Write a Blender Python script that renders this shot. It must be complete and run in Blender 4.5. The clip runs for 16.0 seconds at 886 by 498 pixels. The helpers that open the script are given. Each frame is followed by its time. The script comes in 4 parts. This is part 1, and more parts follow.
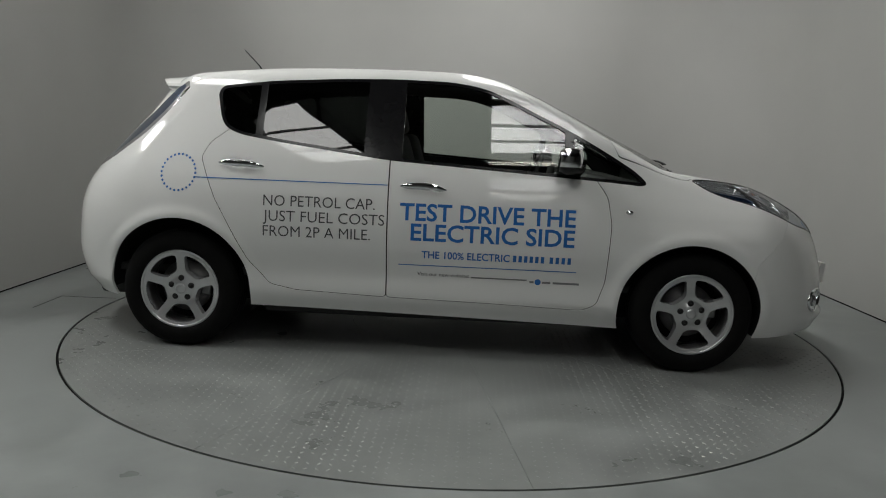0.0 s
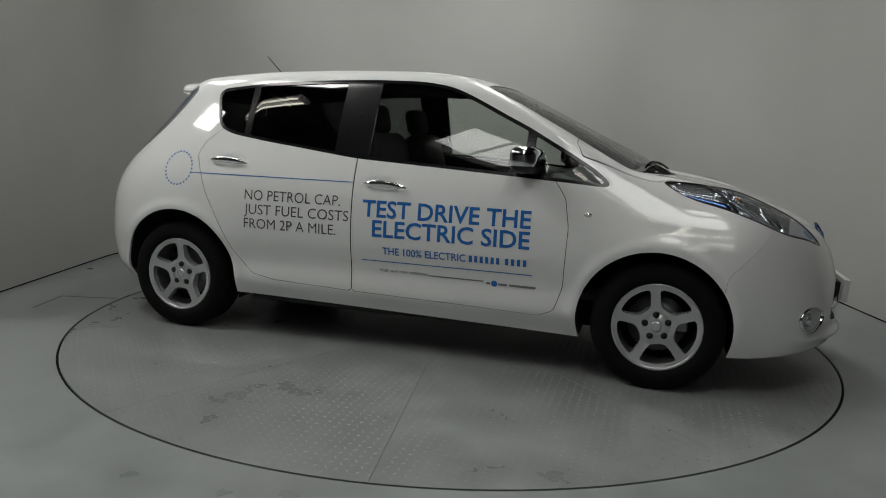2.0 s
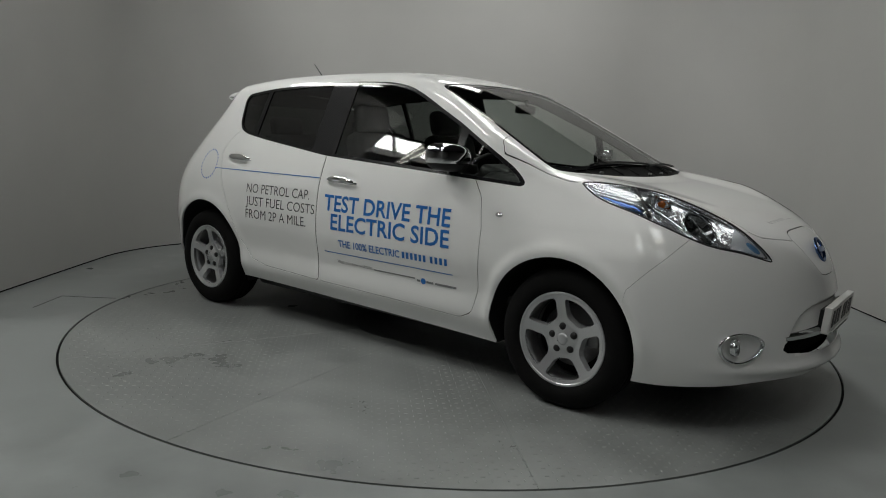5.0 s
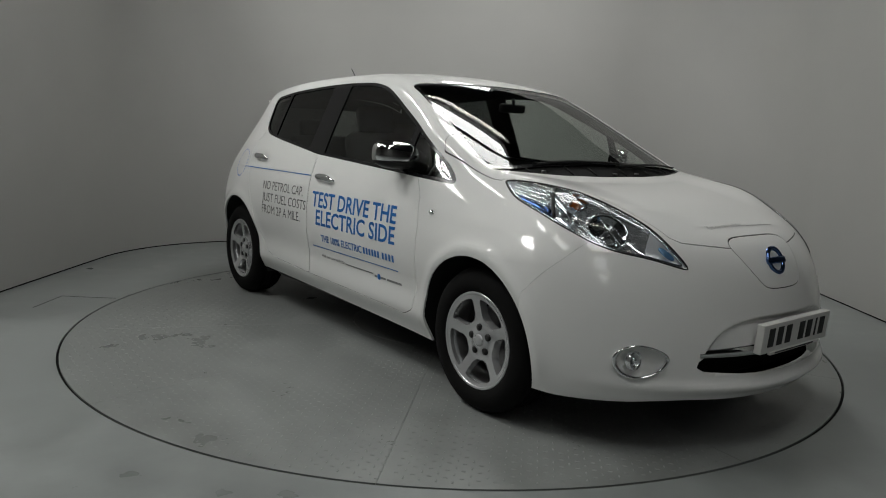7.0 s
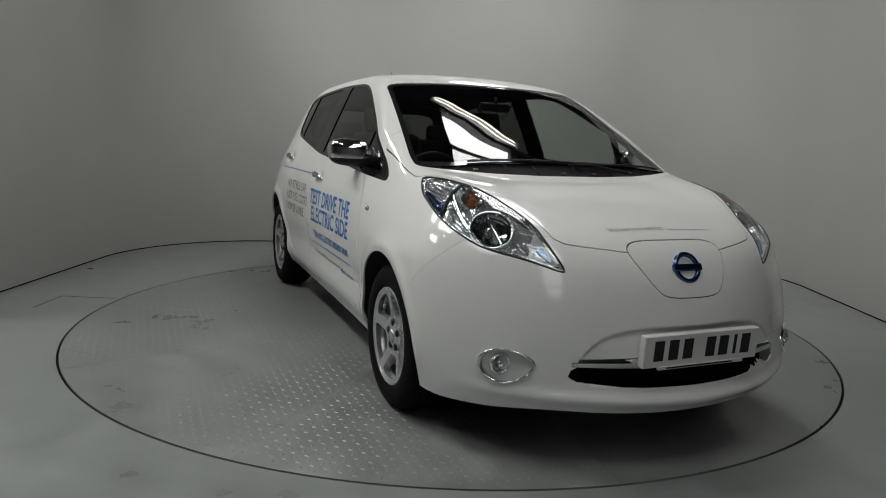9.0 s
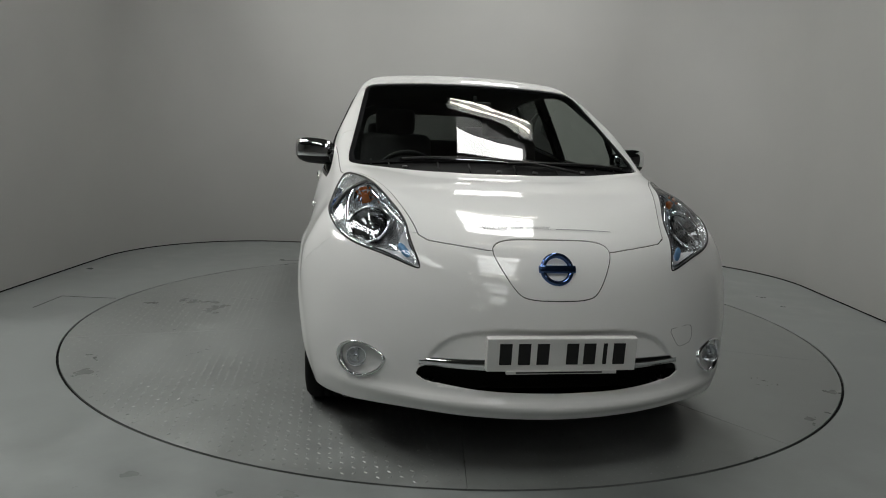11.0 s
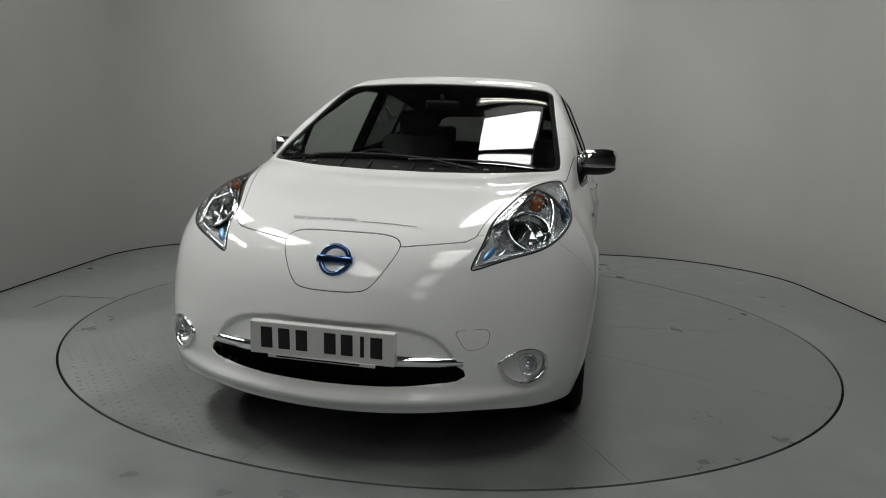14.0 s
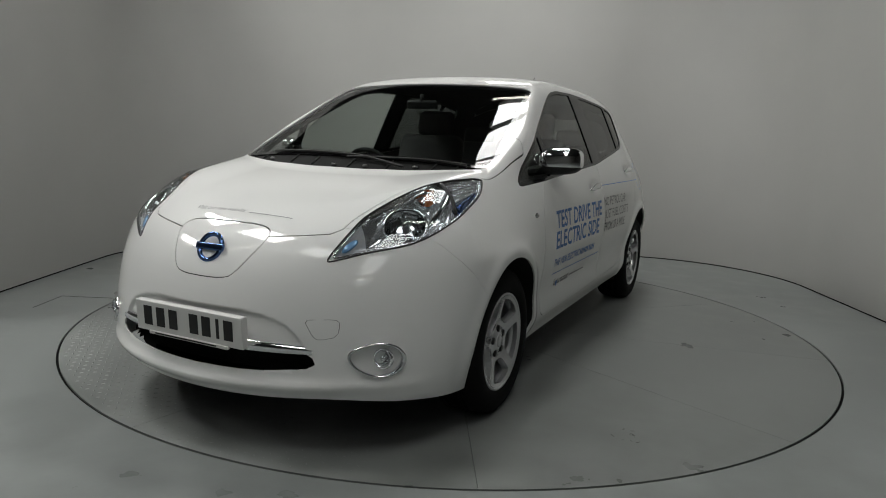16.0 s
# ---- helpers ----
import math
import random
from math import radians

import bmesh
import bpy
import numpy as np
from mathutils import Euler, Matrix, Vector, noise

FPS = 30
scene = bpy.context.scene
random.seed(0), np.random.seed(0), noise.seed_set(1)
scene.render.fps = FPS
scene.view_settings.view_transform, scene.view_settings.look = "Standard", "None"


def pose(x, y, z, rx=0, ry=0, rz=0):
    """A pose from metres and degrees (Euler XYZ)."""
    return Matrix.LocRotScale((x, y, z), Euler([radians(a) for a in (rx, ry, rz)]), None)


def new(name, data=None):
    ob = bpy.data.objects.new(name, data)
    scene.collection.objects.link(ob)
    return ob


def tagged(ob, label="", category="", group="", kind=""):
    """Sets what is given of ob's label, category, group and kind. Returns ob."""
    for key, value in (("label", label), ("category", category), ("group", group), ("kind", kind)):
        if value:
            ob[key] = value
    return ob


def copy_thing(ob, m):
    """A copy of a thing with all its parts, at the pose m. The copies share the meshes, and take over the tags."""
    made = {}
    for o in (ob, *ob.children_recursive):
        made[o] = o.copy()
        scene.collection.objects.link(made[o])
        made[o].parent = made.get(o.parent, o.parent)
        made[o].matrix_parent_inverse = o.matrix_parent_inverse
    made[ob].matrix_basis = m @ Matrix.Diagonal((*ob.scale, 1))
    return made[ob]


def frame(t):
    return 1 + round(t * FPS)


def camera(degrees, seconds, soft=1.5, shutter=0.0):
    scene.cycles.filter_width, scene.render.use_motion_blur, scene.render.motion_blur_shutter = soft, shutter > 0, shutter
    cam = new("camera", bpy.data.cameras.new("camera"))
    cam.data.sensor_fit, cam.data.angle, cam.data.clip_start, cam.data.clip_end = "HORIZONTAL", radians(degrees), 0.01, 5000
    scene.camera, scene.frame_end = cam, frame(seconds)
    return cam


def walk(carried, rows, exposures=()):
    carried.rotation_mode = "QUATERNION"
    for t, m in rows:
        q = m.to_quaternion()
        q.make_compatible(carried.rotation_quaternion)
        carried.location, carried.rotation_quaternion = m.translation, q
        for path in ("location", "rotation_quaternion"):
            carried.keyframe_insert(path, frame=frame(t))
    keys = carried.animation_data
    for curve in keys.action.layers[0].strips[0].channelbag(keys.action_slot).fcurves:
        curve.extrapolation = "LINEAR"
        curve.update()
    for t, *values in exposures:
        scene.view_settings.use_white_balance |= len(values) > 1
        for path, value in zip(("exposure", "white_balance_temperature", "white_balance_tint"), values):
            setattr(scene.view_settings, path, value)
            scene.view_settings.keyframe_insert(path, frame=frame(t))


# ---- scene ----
cam = camera(64.13, 16.0, soft=1.0)
STAND = pose(0, -4.469, 1.172, 90 - 9.01, 0, 0.774) @ pose(0, 0, 0, 0, 0, 2.302)
walk(cam, [(0.0, STAND), (16.0, STAND)], [(0.0, 0.03), (1.5, -0.04), (3.5, -0.12), (7.0, -0.14), (8.2, -0.10), (10.5, 0.09), (12.5, 0.13), (14.5, 0.12), (16.0, 0.10)])

# the turntable's angle in degrees by the second; the car stands a little off its middle
TURNS = [(t, -1.78 - 7.1207 * t + d) for t, d in ((0, 0.28), (0.5, 0.2), (1, 0.1), (1.5, 0.03), (2, 0), (3, 0.02), (4, 0), (5, -0.06), (6, -0.1), (7, -0.1),
                                                  (8, -0.05), (9, -0.05), (10, -0.05), (11, -0.03), (12, 0), (13, 0.03), (14, 0.07), (15, 0.1), (16, 0.1))]
CAR_X, CAR_Y = -0.0757, 0.0061

# ---- light: rooflight strips of the hall above, and its tubes ----
world = bpy.data.worlds.new("hall_sky")
scene.world = world
world.use_nodes = True
sky = world.node_tree.nodes.new("ShaderNodeTexSky")
sky.sky_type, sky.sun_disc, sky.sun_elevation, sky.sun_rotation = "NISHITA", False, radians(40), radians(200)
world.node_tree.nodes["Background"].inputs["Strength"].default_value = 0.06
world.node_tree.links.new(sky.outputs[0], world.node_tree.nodes["Background"].inputs["Color"])

ROOF_Z = 5.0
STRIPS = ((0.71, 1.12),)                               # middle and width of the rooflight strip over the bay
BAYS = ((-11.0, 2.6), (-7.4, 2.6), (-3.9, 2.0), (1.08, 2.62), (6.0, 1.6))  # middle and length of each light in it
SIDE_LIGHTS = ((-2.1, -4.5, 0.24), (-3.4, -1.2, 0.80), (-4.5, 1.4, 1.6), (-6.6, -1.0, 1.3))  # slanting row of rooflights: place and share
SIDE_SIZE, SIDE_TURN = (0.95, 1.9), 22.0


def rooflight(x, y, turn, w, l, power):
    lamp = bpy.data.lights.new("rooflight_sky", "AREA")
    lamp.shape, lamp.size, lamp.size_y = "RECTANGLE", w, l
    lamp.energy, lamp.color = power * w * l, (1.0, 1.0, 0.97)
    new("rooflight_sky", lamp).matrix_basis = pose(x, y, ROOF_Z + 0.10, 0, 0, turn)


for sx, sw in STRIPS:
    for sy, sl in BAYS:
        rooflight(sx, sy, 0, sw - 0.06, sl - 0.06, 27.0 * (0.36 if sy < -5 else 0.88 if sy < 0 else 1.26))
for sx, sy, share in SIDE_LIGHTS:
    rooflight(sx, sy, SIDE_TURN, *SIDE_SIZE, 74.0 * share)
# ---- materials ----
def material(name, color=(0.8, 0.8, 0.8), rough=0.5, metal=0.0, coat=0.0, spread=0.0, scale=8.0, bump=0.0, bump_scale=60.0, wear=0.0, emit=None, strength=0.0, spec=0.5, bump_depth=0.002):
    """A surface with its colour varied by two scales of noise, and a fine relief."""
    m = bpy.data.materials.new(name)
    m.use_nodes = True
    nt = m.node_tree
    b = nt.nodes["Principled BSDF"]
    b.inputs["Base Color"].default_value = (*color, 1)
    b.inputs["Roughness"].default_value, b.inputs["Metallic"].default_value = rough, metal
    b.inputs["Coat Weight"].default_value, b.inputs["Coat Roughness"].default_value = coat, 0.02
    b.inputs["Specular IOR Level"].default_value = spec
    if emit:
        b.inputs["Emission Color"].default_value, b.inputs["Emission Strength"].default_value = (*emit, 1), strength
    where = nt.nodes.new("ShaderNodeTexCoord")
    if spread or wear:
        big, small, mix = nt.nodes.new("ShaderNodeTexNoise"), nt.nodes.new("ShaderNodeTexNoise"), nt.nodes.new("ShaderNodeMath")
        big.inputs["Scale"].default_value, small.inputs["Scale"].default_value = scale * 0.15, scale
        big.inputs["Detail"].default_value, small.inputs["Detail"].default_value = 4, 8
        nt.links.new(where.outputs["Object"], big.inputs["Vector"])
        nt.links.new(where.outputs["Object"], small.inputs["Vector"])
        mix.operation = "ADD"
        nt.links.new(big.outputs["Fac"], mix.inputs[0])
        nt.links.new(small.outputs["Fac"], mix.inputs[1])
        ramp = nt.nodes.new("ShaderNodeMapRange")
        ramp.inputs["From Min"].default_value, ramp.inputs["From Max"].default_value = 0.7, 1.3
        ramp.inputs["To Min"].default_value, ramp.inputs["To Max"].default_value = 1 - spread, 1 + spread
        nt.links.new(mix.outputs[0], ramp.inputs["Value"])
        tint = nt.nodes.new("ShaderNodeVectorMath")
        tint.operation = "SCALE"
        tint.inputs[0].default_value = color
        nt.links.new(ramp.outputs[0], tint.inputs["Scale"])
        nt.links.new(tint.outputs[0], b.inputs["Base Color"])
        if wear:
            r2 = nt.nodes.new("ShaderNodeMapRange")
            r2.inputs["From Min"].default_value, r2.inputs["From Max"].default_value = 0.7, 1.3
            r2.inputs["To Min"].default_value, r2.inputs["To Max"].default_value = rough - wear, rough + wear
            nt.links.new(mix.outputs[0], r2.inputs["Value"])
            nt.links.new(r2.outputs[0], b.inputs["Roughness"])
    if bump:
        grain, relief = nt.nodes.new("ShaderNodeTexNoise"), nt.nodes.new("ShaderNodeBump")
        grain.inputs["Scale"].default_value, grain.inputs["Detail"].default_value = bump_scale, 3
        relief.inputs["Strength"].default_value, relief.inputs["Distance"].default_value = bump, bump_depth
        nt.links.new(where.outputs["Object"], grain.inputs["Vector"])
        nt.links.new(grain.outputs["Fac"], relief.inputs["Height"])
        nt.links.new(relief.outputs[0], b.inputs["Normal"])
    return m


def glass(name, tint, ior=1.5, rough=0.0):
    """A thin pane: it lets tinted light through, and mirrors by Fresnel."""
    m = bpy.data.materials.new(name)
    m.use_nodes = True
    nt = m.node_tree
    nt.nodes.remove(nt.nodes["Principled BSDF"])
    clear, shine, mix, edge, power, gloss = (nt.nodes.new("ShaderNode" + k) for k in ("BsdfTransparent", "BsdfGlossy", "MixShader", "LayerWeight", "Math", "Math"))
    clear.inputs["Color"].default_value = (*tint, 1)
    shine.inputs["Roughness"].default_value = rough
    edge.inputs["Blend"].default_value = 0.5
    power.operation, gloss.operation = "POWER", "MULTIPLY_ADD"
    power.inputs[1].default_value = 5.0
    base = ((ior - 1) / (ior + 1)) ** 2 * 1.7
    gloss.inputs[1].default_value, gloss.inputs[2].default_value = 1 - base, base
    nt.links.new(edge.outputs["Facing"], power.inputs[0])
    nt.links.new(power.outputs[0], gloss.inputs[0])
    nt.links.new(gloss.outputs[0], mix.inputs[0])
    nt.links.new(clear.outputs[0], mix.inputs[1])
    nt.links.new(shine.outputs[0], mix.inputs[2])
    nt.links.new(mix.outputs[0], nt.nodes["Material Output"].inputs[0])
    return m


WALL = material("grey_wall_paint", (0.36, 0.36, 0.345), 0.6, spread=0.03, scale=2.0, bump=0.05, bump_scale=25)
FLOOR = material("grey_floor_paint", (0.225, 0.240, 0.234), 0.40, spread=0.20, scale=5.0, wear=0.14, bump=0.08, bump_scale=70)
PLATE_PAINT = material("grey_tread_plate_paint", (0.198, 0.209, 0.202), 0.38, spread=0.24, scale=5.0, wear=0.14, bump=0.08, bump_scale=70)
# lighter than the plates: the glints on the bars put into their colour
BRIGHT_PAINT = material("tread_bar_glint_paint", (0.245, 0.256, 0.249), 0.30, spread=0.2, scale=30)
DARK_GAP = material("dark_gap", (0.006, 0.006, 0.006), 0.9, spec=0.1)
PAINT = material("white_car_paint", (0.80, 0.805, 0.79), 0.5, coat=1.0, spread=0.012, scale=3.0, spec=0.12)
SEAM = material("shut_line_shadow_rubber", (0.02, 0.02, 0.02), 0.7)
BLACK = material("black_gloss_trim", (0.012, 0.012, 0.013), 0.12, coat=0.6)
PILLAR = material("black_pillar_film", (0.008, 0.008, 0.009), 0.16, spread=0.1, scale=20, spec=0.3)
SATIN = material("black_satin_plastic", (0.010, 0.010, 0.010), 0.5, spec=0.35, spread=0.15, scale=20, bump=0.1, bump_scale=250)
RUBBER = material("black_tyre_rubber", (0.006, 0.006, 0.006), 0.85, spec=0.12, spread=0.2, scale=15, bump=0.15, bump_scale=120)
ALLOY = material("silver_alloy", (0.60, 0.61, 0.62), 0.27, metal=0.6, coat=0.4, spread=0.05, scale=10)
CHROME = material("chrome", (0.80, 0.81, 0.82), 0.06, metal=1.0, spread=0.03, scale=10)
STEEL = material("brake_steel", (0.25, 0.25, 0.25), 0.4, metal=0.9, spread=0.2, scale=20)
BLUE_CHROME = material("blue_chrome", (0.10, 0.17, 0.36), 0.10, metal=0.95, spread=0.05, scale=12)
BLUE = material("blue_vinyl", (0.018, 0.150, 0.47), 0.35, spread=0.03, scale=12)
GREY_VINYL = material("dark_grey_vinyl", (0.07, 0.072, 0.075), 0.4, spread=0.03, scale=12)
PALE_VINYL = material("pale_grey_vinyl", (0.20, 0.205, 0.21), 0.4, spread=0.05, scale=12)
TRIM_GREY = material("dark_interior_cloth", (0.038, 0.038, 0.039), 0.85, spread=0.2, scale=40, bump=0.2, bump_scale=400)
PLATE_WHITE = material("white_plate_plastic", (0.68, 0.68, 0.66), 0.25, spread=0.02, scale=10)
AMBER = material("amber_lens", (0.30, 0.085, 0.02), 0.15, coat=0.5, spread=0.05, scale=30)
LENS = material("lamp_projector_lens", (0.05, 0.05, 0.055), 0.04, coat=1.0, spread=0.1, scale=30)
DARK_CHROME = material("smoked_reflector_chrome", (0.50, 0.51, 0.52), 0.10, metal=1.0, spread=0.1, scale=20)
COWL_BLACK = material("black_cowl_plastic", (0.008, 0.008, 0.008), 0.72, spec=0.18, spread=0.2, scale=30, bump=0.15, bump_scale=200)
BLUE_LENS = material("pale_blue_lens", (0.16, 0.33, 0.55), 0.15, metal=0.4, coat=0.6, spread=0.05, scale=30)
LAMP_GREY = material("lamp_tip_grey", (0.66, 0.67, 0.68), 0.25, metal=0.3, spread=0.05, scale=30)
SILVER = material("lamp_reflector_silver", (0.84, 0.85, 0.86), 0.13, metal=0.82, bump=1.0, bump_depth=0.004, bump_scale=11, spread=0.05, scale=30)
TAIL_BLUE = material("tail_lamp_clear_blue", (0.16, 0.21, 0.34), 0.08, metal=0.95, bump=1.0, bump_depth=0.004, bump_scale=14, coat=1.0, spread=0.1, scale=20)
GLASS_FRONT = glass("clear_window_glass", (0.80, 0.84, 0.81))
GLASS_REAR = glass("privacy_window_glass", (0.13, 0.14, 0.135))
GLASS_SCREEN = glass("windscreen_glass", (0.70, 0.74, 0.72))
GLASS_LAMP = glass("clear_lamp_cover", (0.93, 0.95, 0.96), 1.45)
HALL_WALL = material("pale_wall_sheet", (0.28, 0.28, 0.27), 0.6, spread=0.06, scale=3)
ROOF_STEEL = material("grey_roof_sheet", (0.06, 0.06, 0.058), 0.6, spread=0.06, scale=3)
TUBE = material("lit_tube", (0.9, 0.9, 0.85), 0.4, emit=(1.0, 0.97, 0.86), strength=9.0)
# ---- mesh helpers ----
def part(name, bm_or_arrays, mat, parent=None, label="", normals=None, smooth=True):
    """Links one mesh as an object, under a thing or part where given."""
    me = bpy.data.meshes.new(name)
    if isinstance(bm_or_arrays, bmesh.types.BMesh):
        bm_or_arrays.normal_update()
        bm_or_arrays.to_mesh(me)
        bm_or_arrays.free()
    else:
        v, f = bm_or_arrays
        me.from_pydata(np.asarray(v, float).tolist(), [], np.asarray(f).tolist() if isinstance(f, np.ndarray) else f)
    me.materials.append(mat)
    me.shade_smooth() if smooth else None
    if normals is not None:
        me.normals_split_custom_set_from_vertices(np.asarray(normals, float).tolist())
    ob = new(name, me)
    ob.parent = parent
    return tagged(ob, label) if label else ob


def box(sx, sy, sz, m=None, bevel=0.0, bm=None):
    """A bevelled block about its middle, at pose m, added to bm where given."""
    b = bmesh.new()
    bmesh.ops.create_cube(b, size=1.0, matrix=Matrix.Diagonal((sx, sy, sz, 1)))
    if bevel:
        bmesh.ops.bevel(b, geom=b.edges[:], offset=bevel, segments=3, profile=0.5, affect="EDGES")
    return joined(b, m, bm)


def joined(b, m=None, bm=None):
    if m is not None:
        bmesh.ops.transform(b, matrix=m, verts=b.verts)
    if bm is None:
        return b
    me = bpy.data.meshes.new("piece")
    b.to_mesh(me)
    b.free()
    bm.from_mesh(me)
    bpy.data.meshes.remove(me)
    return bm


def lathe(profile, steps=64, m=None, bm=None, closed=False):
    """Turns (radius, height) round z."""
    b = bmesh.new()
    rings = [[b.verts.new((r * math.cos(2 * math.pi * i / steps), r * math.sin(2 * math.pi * i / steps), h)) for i in range(steps)] for r, h in profile]
    pairs = list(zip(rings, rings[1:])) + ([(rings[-1], rings[0])] if closed else [])
    for a, c in pairs:
        for i in range(steps):
            j = (i + 1) % steps
            b.faces.new((a[i], a[j], c[j], c[i]))
    bmesh.ops.recalc_face_normals(b, faces=b.faces)
    return joined(b, m, bm)


def rod(points, radius, sides=10, bm=None, taper=1.0):
    """A round bar along points."""
    b = bmesh.new()
    pts = [Vector(p) for p in points]
    rings = []
    for i, p in enumerate(pts):
        d = (pts[min(i + 1, len(pts) - 1)] - pts[max(i - 1, 0)]).normalized()
        q = d.to_track_quat("Z", "Y").to_matrix()
        r = radius * (1 + (taper - 1) * i / max(1, len(pts) - 1))
        rings.append([b.verts.new(p + q @ Vector((r * math.cos(2 * math.pi * k / sides), r * math.sin(2 * math.pi * k / sides), 0))) for k in range(sides)])
    for a, c in zip(rings, rings[1:]):
        for k in range(sides):
            b.faces.new((a[k], a[(k + 1) % sides], c[(k + 1) % sides], c[k]))
    b.faces.new(rings[0][::-1])
    b.faces.new(rings[-1])
    return joined(b, None, bm)


# ---- the photo bay: floor, turntable pit, curved wall, hall roof ----
DISC = 2.234


def ring_mesh(r0, r1, z, steps=180):
    a = np.linspace(0, 2 * np.pi, steps, endpoint=False)
    v = np.concatenate([np.stack([r * np.cos(a), r * np.sin(a), np.full(steps, z)], 1) for r in (r0, r1)])
    i = np.arange(steps)
    j = (i + 1) % steps
    return v, np.stack([i, steps + i, steps + j, j], 1)


def floor_mesh(half, hole, steps=180):
    """A square floor with a round hole in it."""
    a = np.linspace(0, 2 * np.pi, steps, endpoint=False)
    c, s = np.cos(a), np.sin(a)
    k = half / np.maximum(np.abs(c), np.abs(s))
    v = np.concatenate([np.stack([hole * c, hole * s, 0 * a], 1), np.stack([3.4 * c, 3.4 * s, 0 * a], 1), np.stack([k * c, k * s, 0 * a], 1),
                        np.stack([hole * c, hole * s, 0 * a - 0.3], 1)])
    i = np.arange(steps)
    j = (i + 1) % steps
    q = [np.stack([b0 + i, b1 + i, b1 + j, b0 + j], 1) for b0, b1 in ((0, steps), (steps, 2 * steps), (3 * steps, 0))]
    return v, np.concatenate(q)


ground = tagged(part("floor", floor_mesh(14.0, DISC + 0.013), FLOOR, smooth=False), "smooth grey painted concrete floor with scuffs", "floor", kind="structure")
pit = tagged(part("turntable_pit", lathe([(0.01, -0.28), (DISC + 0.05, -0.28)], 48), DARK_GAP), "dark pit below the turntable", "pit", kind="structure")


def wall_line(n=24):
    """The plan of the bay's wall: two sides and a back joined by wide bends."""
    side, back, bend = 3.08, 2.96, 1.35
    pts = [(-side, -0.55)] + [(-side, y) for y in np.linspace(-0.45, back - bend, 10)]
    pts += [(-side + bend - bend * math.cos(a), back - bend + bend * math.sin(a)) for a in np.linspace(0, math.pi / 2, n)[1:]]
    pts += [(x, back) for x in np.linspace(-side + bend, side - bend, 8)[1:]]
    pts += [(side - bend + bend * math.sin(a), back - bend + bend * math.cos(a)) for a in np.linspace(0, math.pi / 2, n)[1:]]
    pts += [(side, y) for y in np.linspace(back - bend, -0.45, 10)[1:]] + [(side, -0.55)]
    return np.array(pts)


def wall_mesh(height, thick=0.08):
    p = wall_line()
    d = np.gradient(p, axis=0)
    nrm = np.stack([-d[:, 1], d[:, 0]], 1) / np.linalg.norm(d, axis=1, keepdims=True)
    o = p + nrm * thick
    n = len(p)
    lev = [(p, 0.0), (p, height), (o, height), (o, 0.0)]
    v = np.concatenate([np.column_stack([q, np.full(n, z)]) for q, z in lev])
    i = np.arange(n - 1)
    f = [np.stack([a * n + i, a * n + i + 1, b * n + i + 1, b * n + i], 1) for a, b in ((0, 1), (1, 2), (2, 3))]
    return v, np.concatenate(f)


bay_wall = tagged(part("wall_bay", wall_mesh(3.25), WALL), "plain grey curved studio wall", "wall", kind="structure")
# a thin near-black strip where the wall meets the floor
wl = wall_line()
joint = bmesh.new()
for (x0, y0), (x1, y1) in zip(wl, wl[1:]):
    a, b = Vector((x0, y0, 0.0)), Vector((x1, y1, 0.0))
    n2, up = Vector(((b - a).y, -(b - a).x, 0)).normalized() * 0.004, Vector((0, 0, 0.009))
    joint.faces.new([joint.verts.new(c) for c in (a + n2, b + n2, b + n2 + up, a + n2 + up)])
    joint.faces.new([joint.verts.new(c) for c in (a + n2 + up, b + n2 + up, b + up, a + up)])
tagged(part("wall_foot_strip", joint, DARK_GAP), "dark thin strip along the foot of the wall", "skirting", kind="structure")

# the hall round the bay: walls and a roof with openings for the rooflights
hall = bmesh.new()
for sx, sy, cx, cy in ((28, 0.2, 0, 13.9), (28, 0.2, 0, -13.9), (0.2, 27.6, -13.9, 0), (0.2, 27.6, 13.9, 0)):
    box(sx, sy, ROOF_Z + 1.0, pose(cx, cy, (ROOF_Z + 1.0) / 2), bm=hall)
tagged(part("wall_hall", hall, HALL_WALL, smooth=False), "pale sheeted walls of the hall", "wall", kind="structure")
roof = bmesh.new()
xs = [-14.0] + [e for m_, w_ in STRIPS for e in (m_ - w_ / 2, m_ + w_ / 2)] + [14.0]
for k in range(0, len(xs), 2):
    box(xs[k + 1] - xs[k], 28, 0.06, pose((xs[k] + xs[k + 1]) / 2, 0, ROOF_Z + 0.2), bm=roof)
for m_, w_ in STRIPS:
    edges = [-14.0] + [e for c_, l_ in BAYS for e in (c_ - l_ / 2, c_ + l_ / 2)] + [14.0]
    for k in range(0, len(edges), 2):
        box(w_, edges[k + 1] - edges[k], 0.06, pose(m_, (edges[k] + edges[k + 1]) / 2, ROOF_Z + 0.2), bm=roof)
    for c_, l_ in BAYS:
        for s_ in (-1, 1):
            box(0.04, l_, 0.22, pose(m_ + s_ * w_ / 2, c_, ROOF_Z + 0.06), bm=roof)
            box(w_, 0.05, 0.25, pose(m_, c_ + s_ * l_ / 2, ROOF_Z + 0.04), bm=roof)
        for b_, bw in ((-0.25, 0.04), (0.0, 0.04), (0.245, 0.10)):
            box(w_, bw, 0.05, pose(m_, c_ + b_ * l_, ROOF_Z + 0.03), bm=roof)
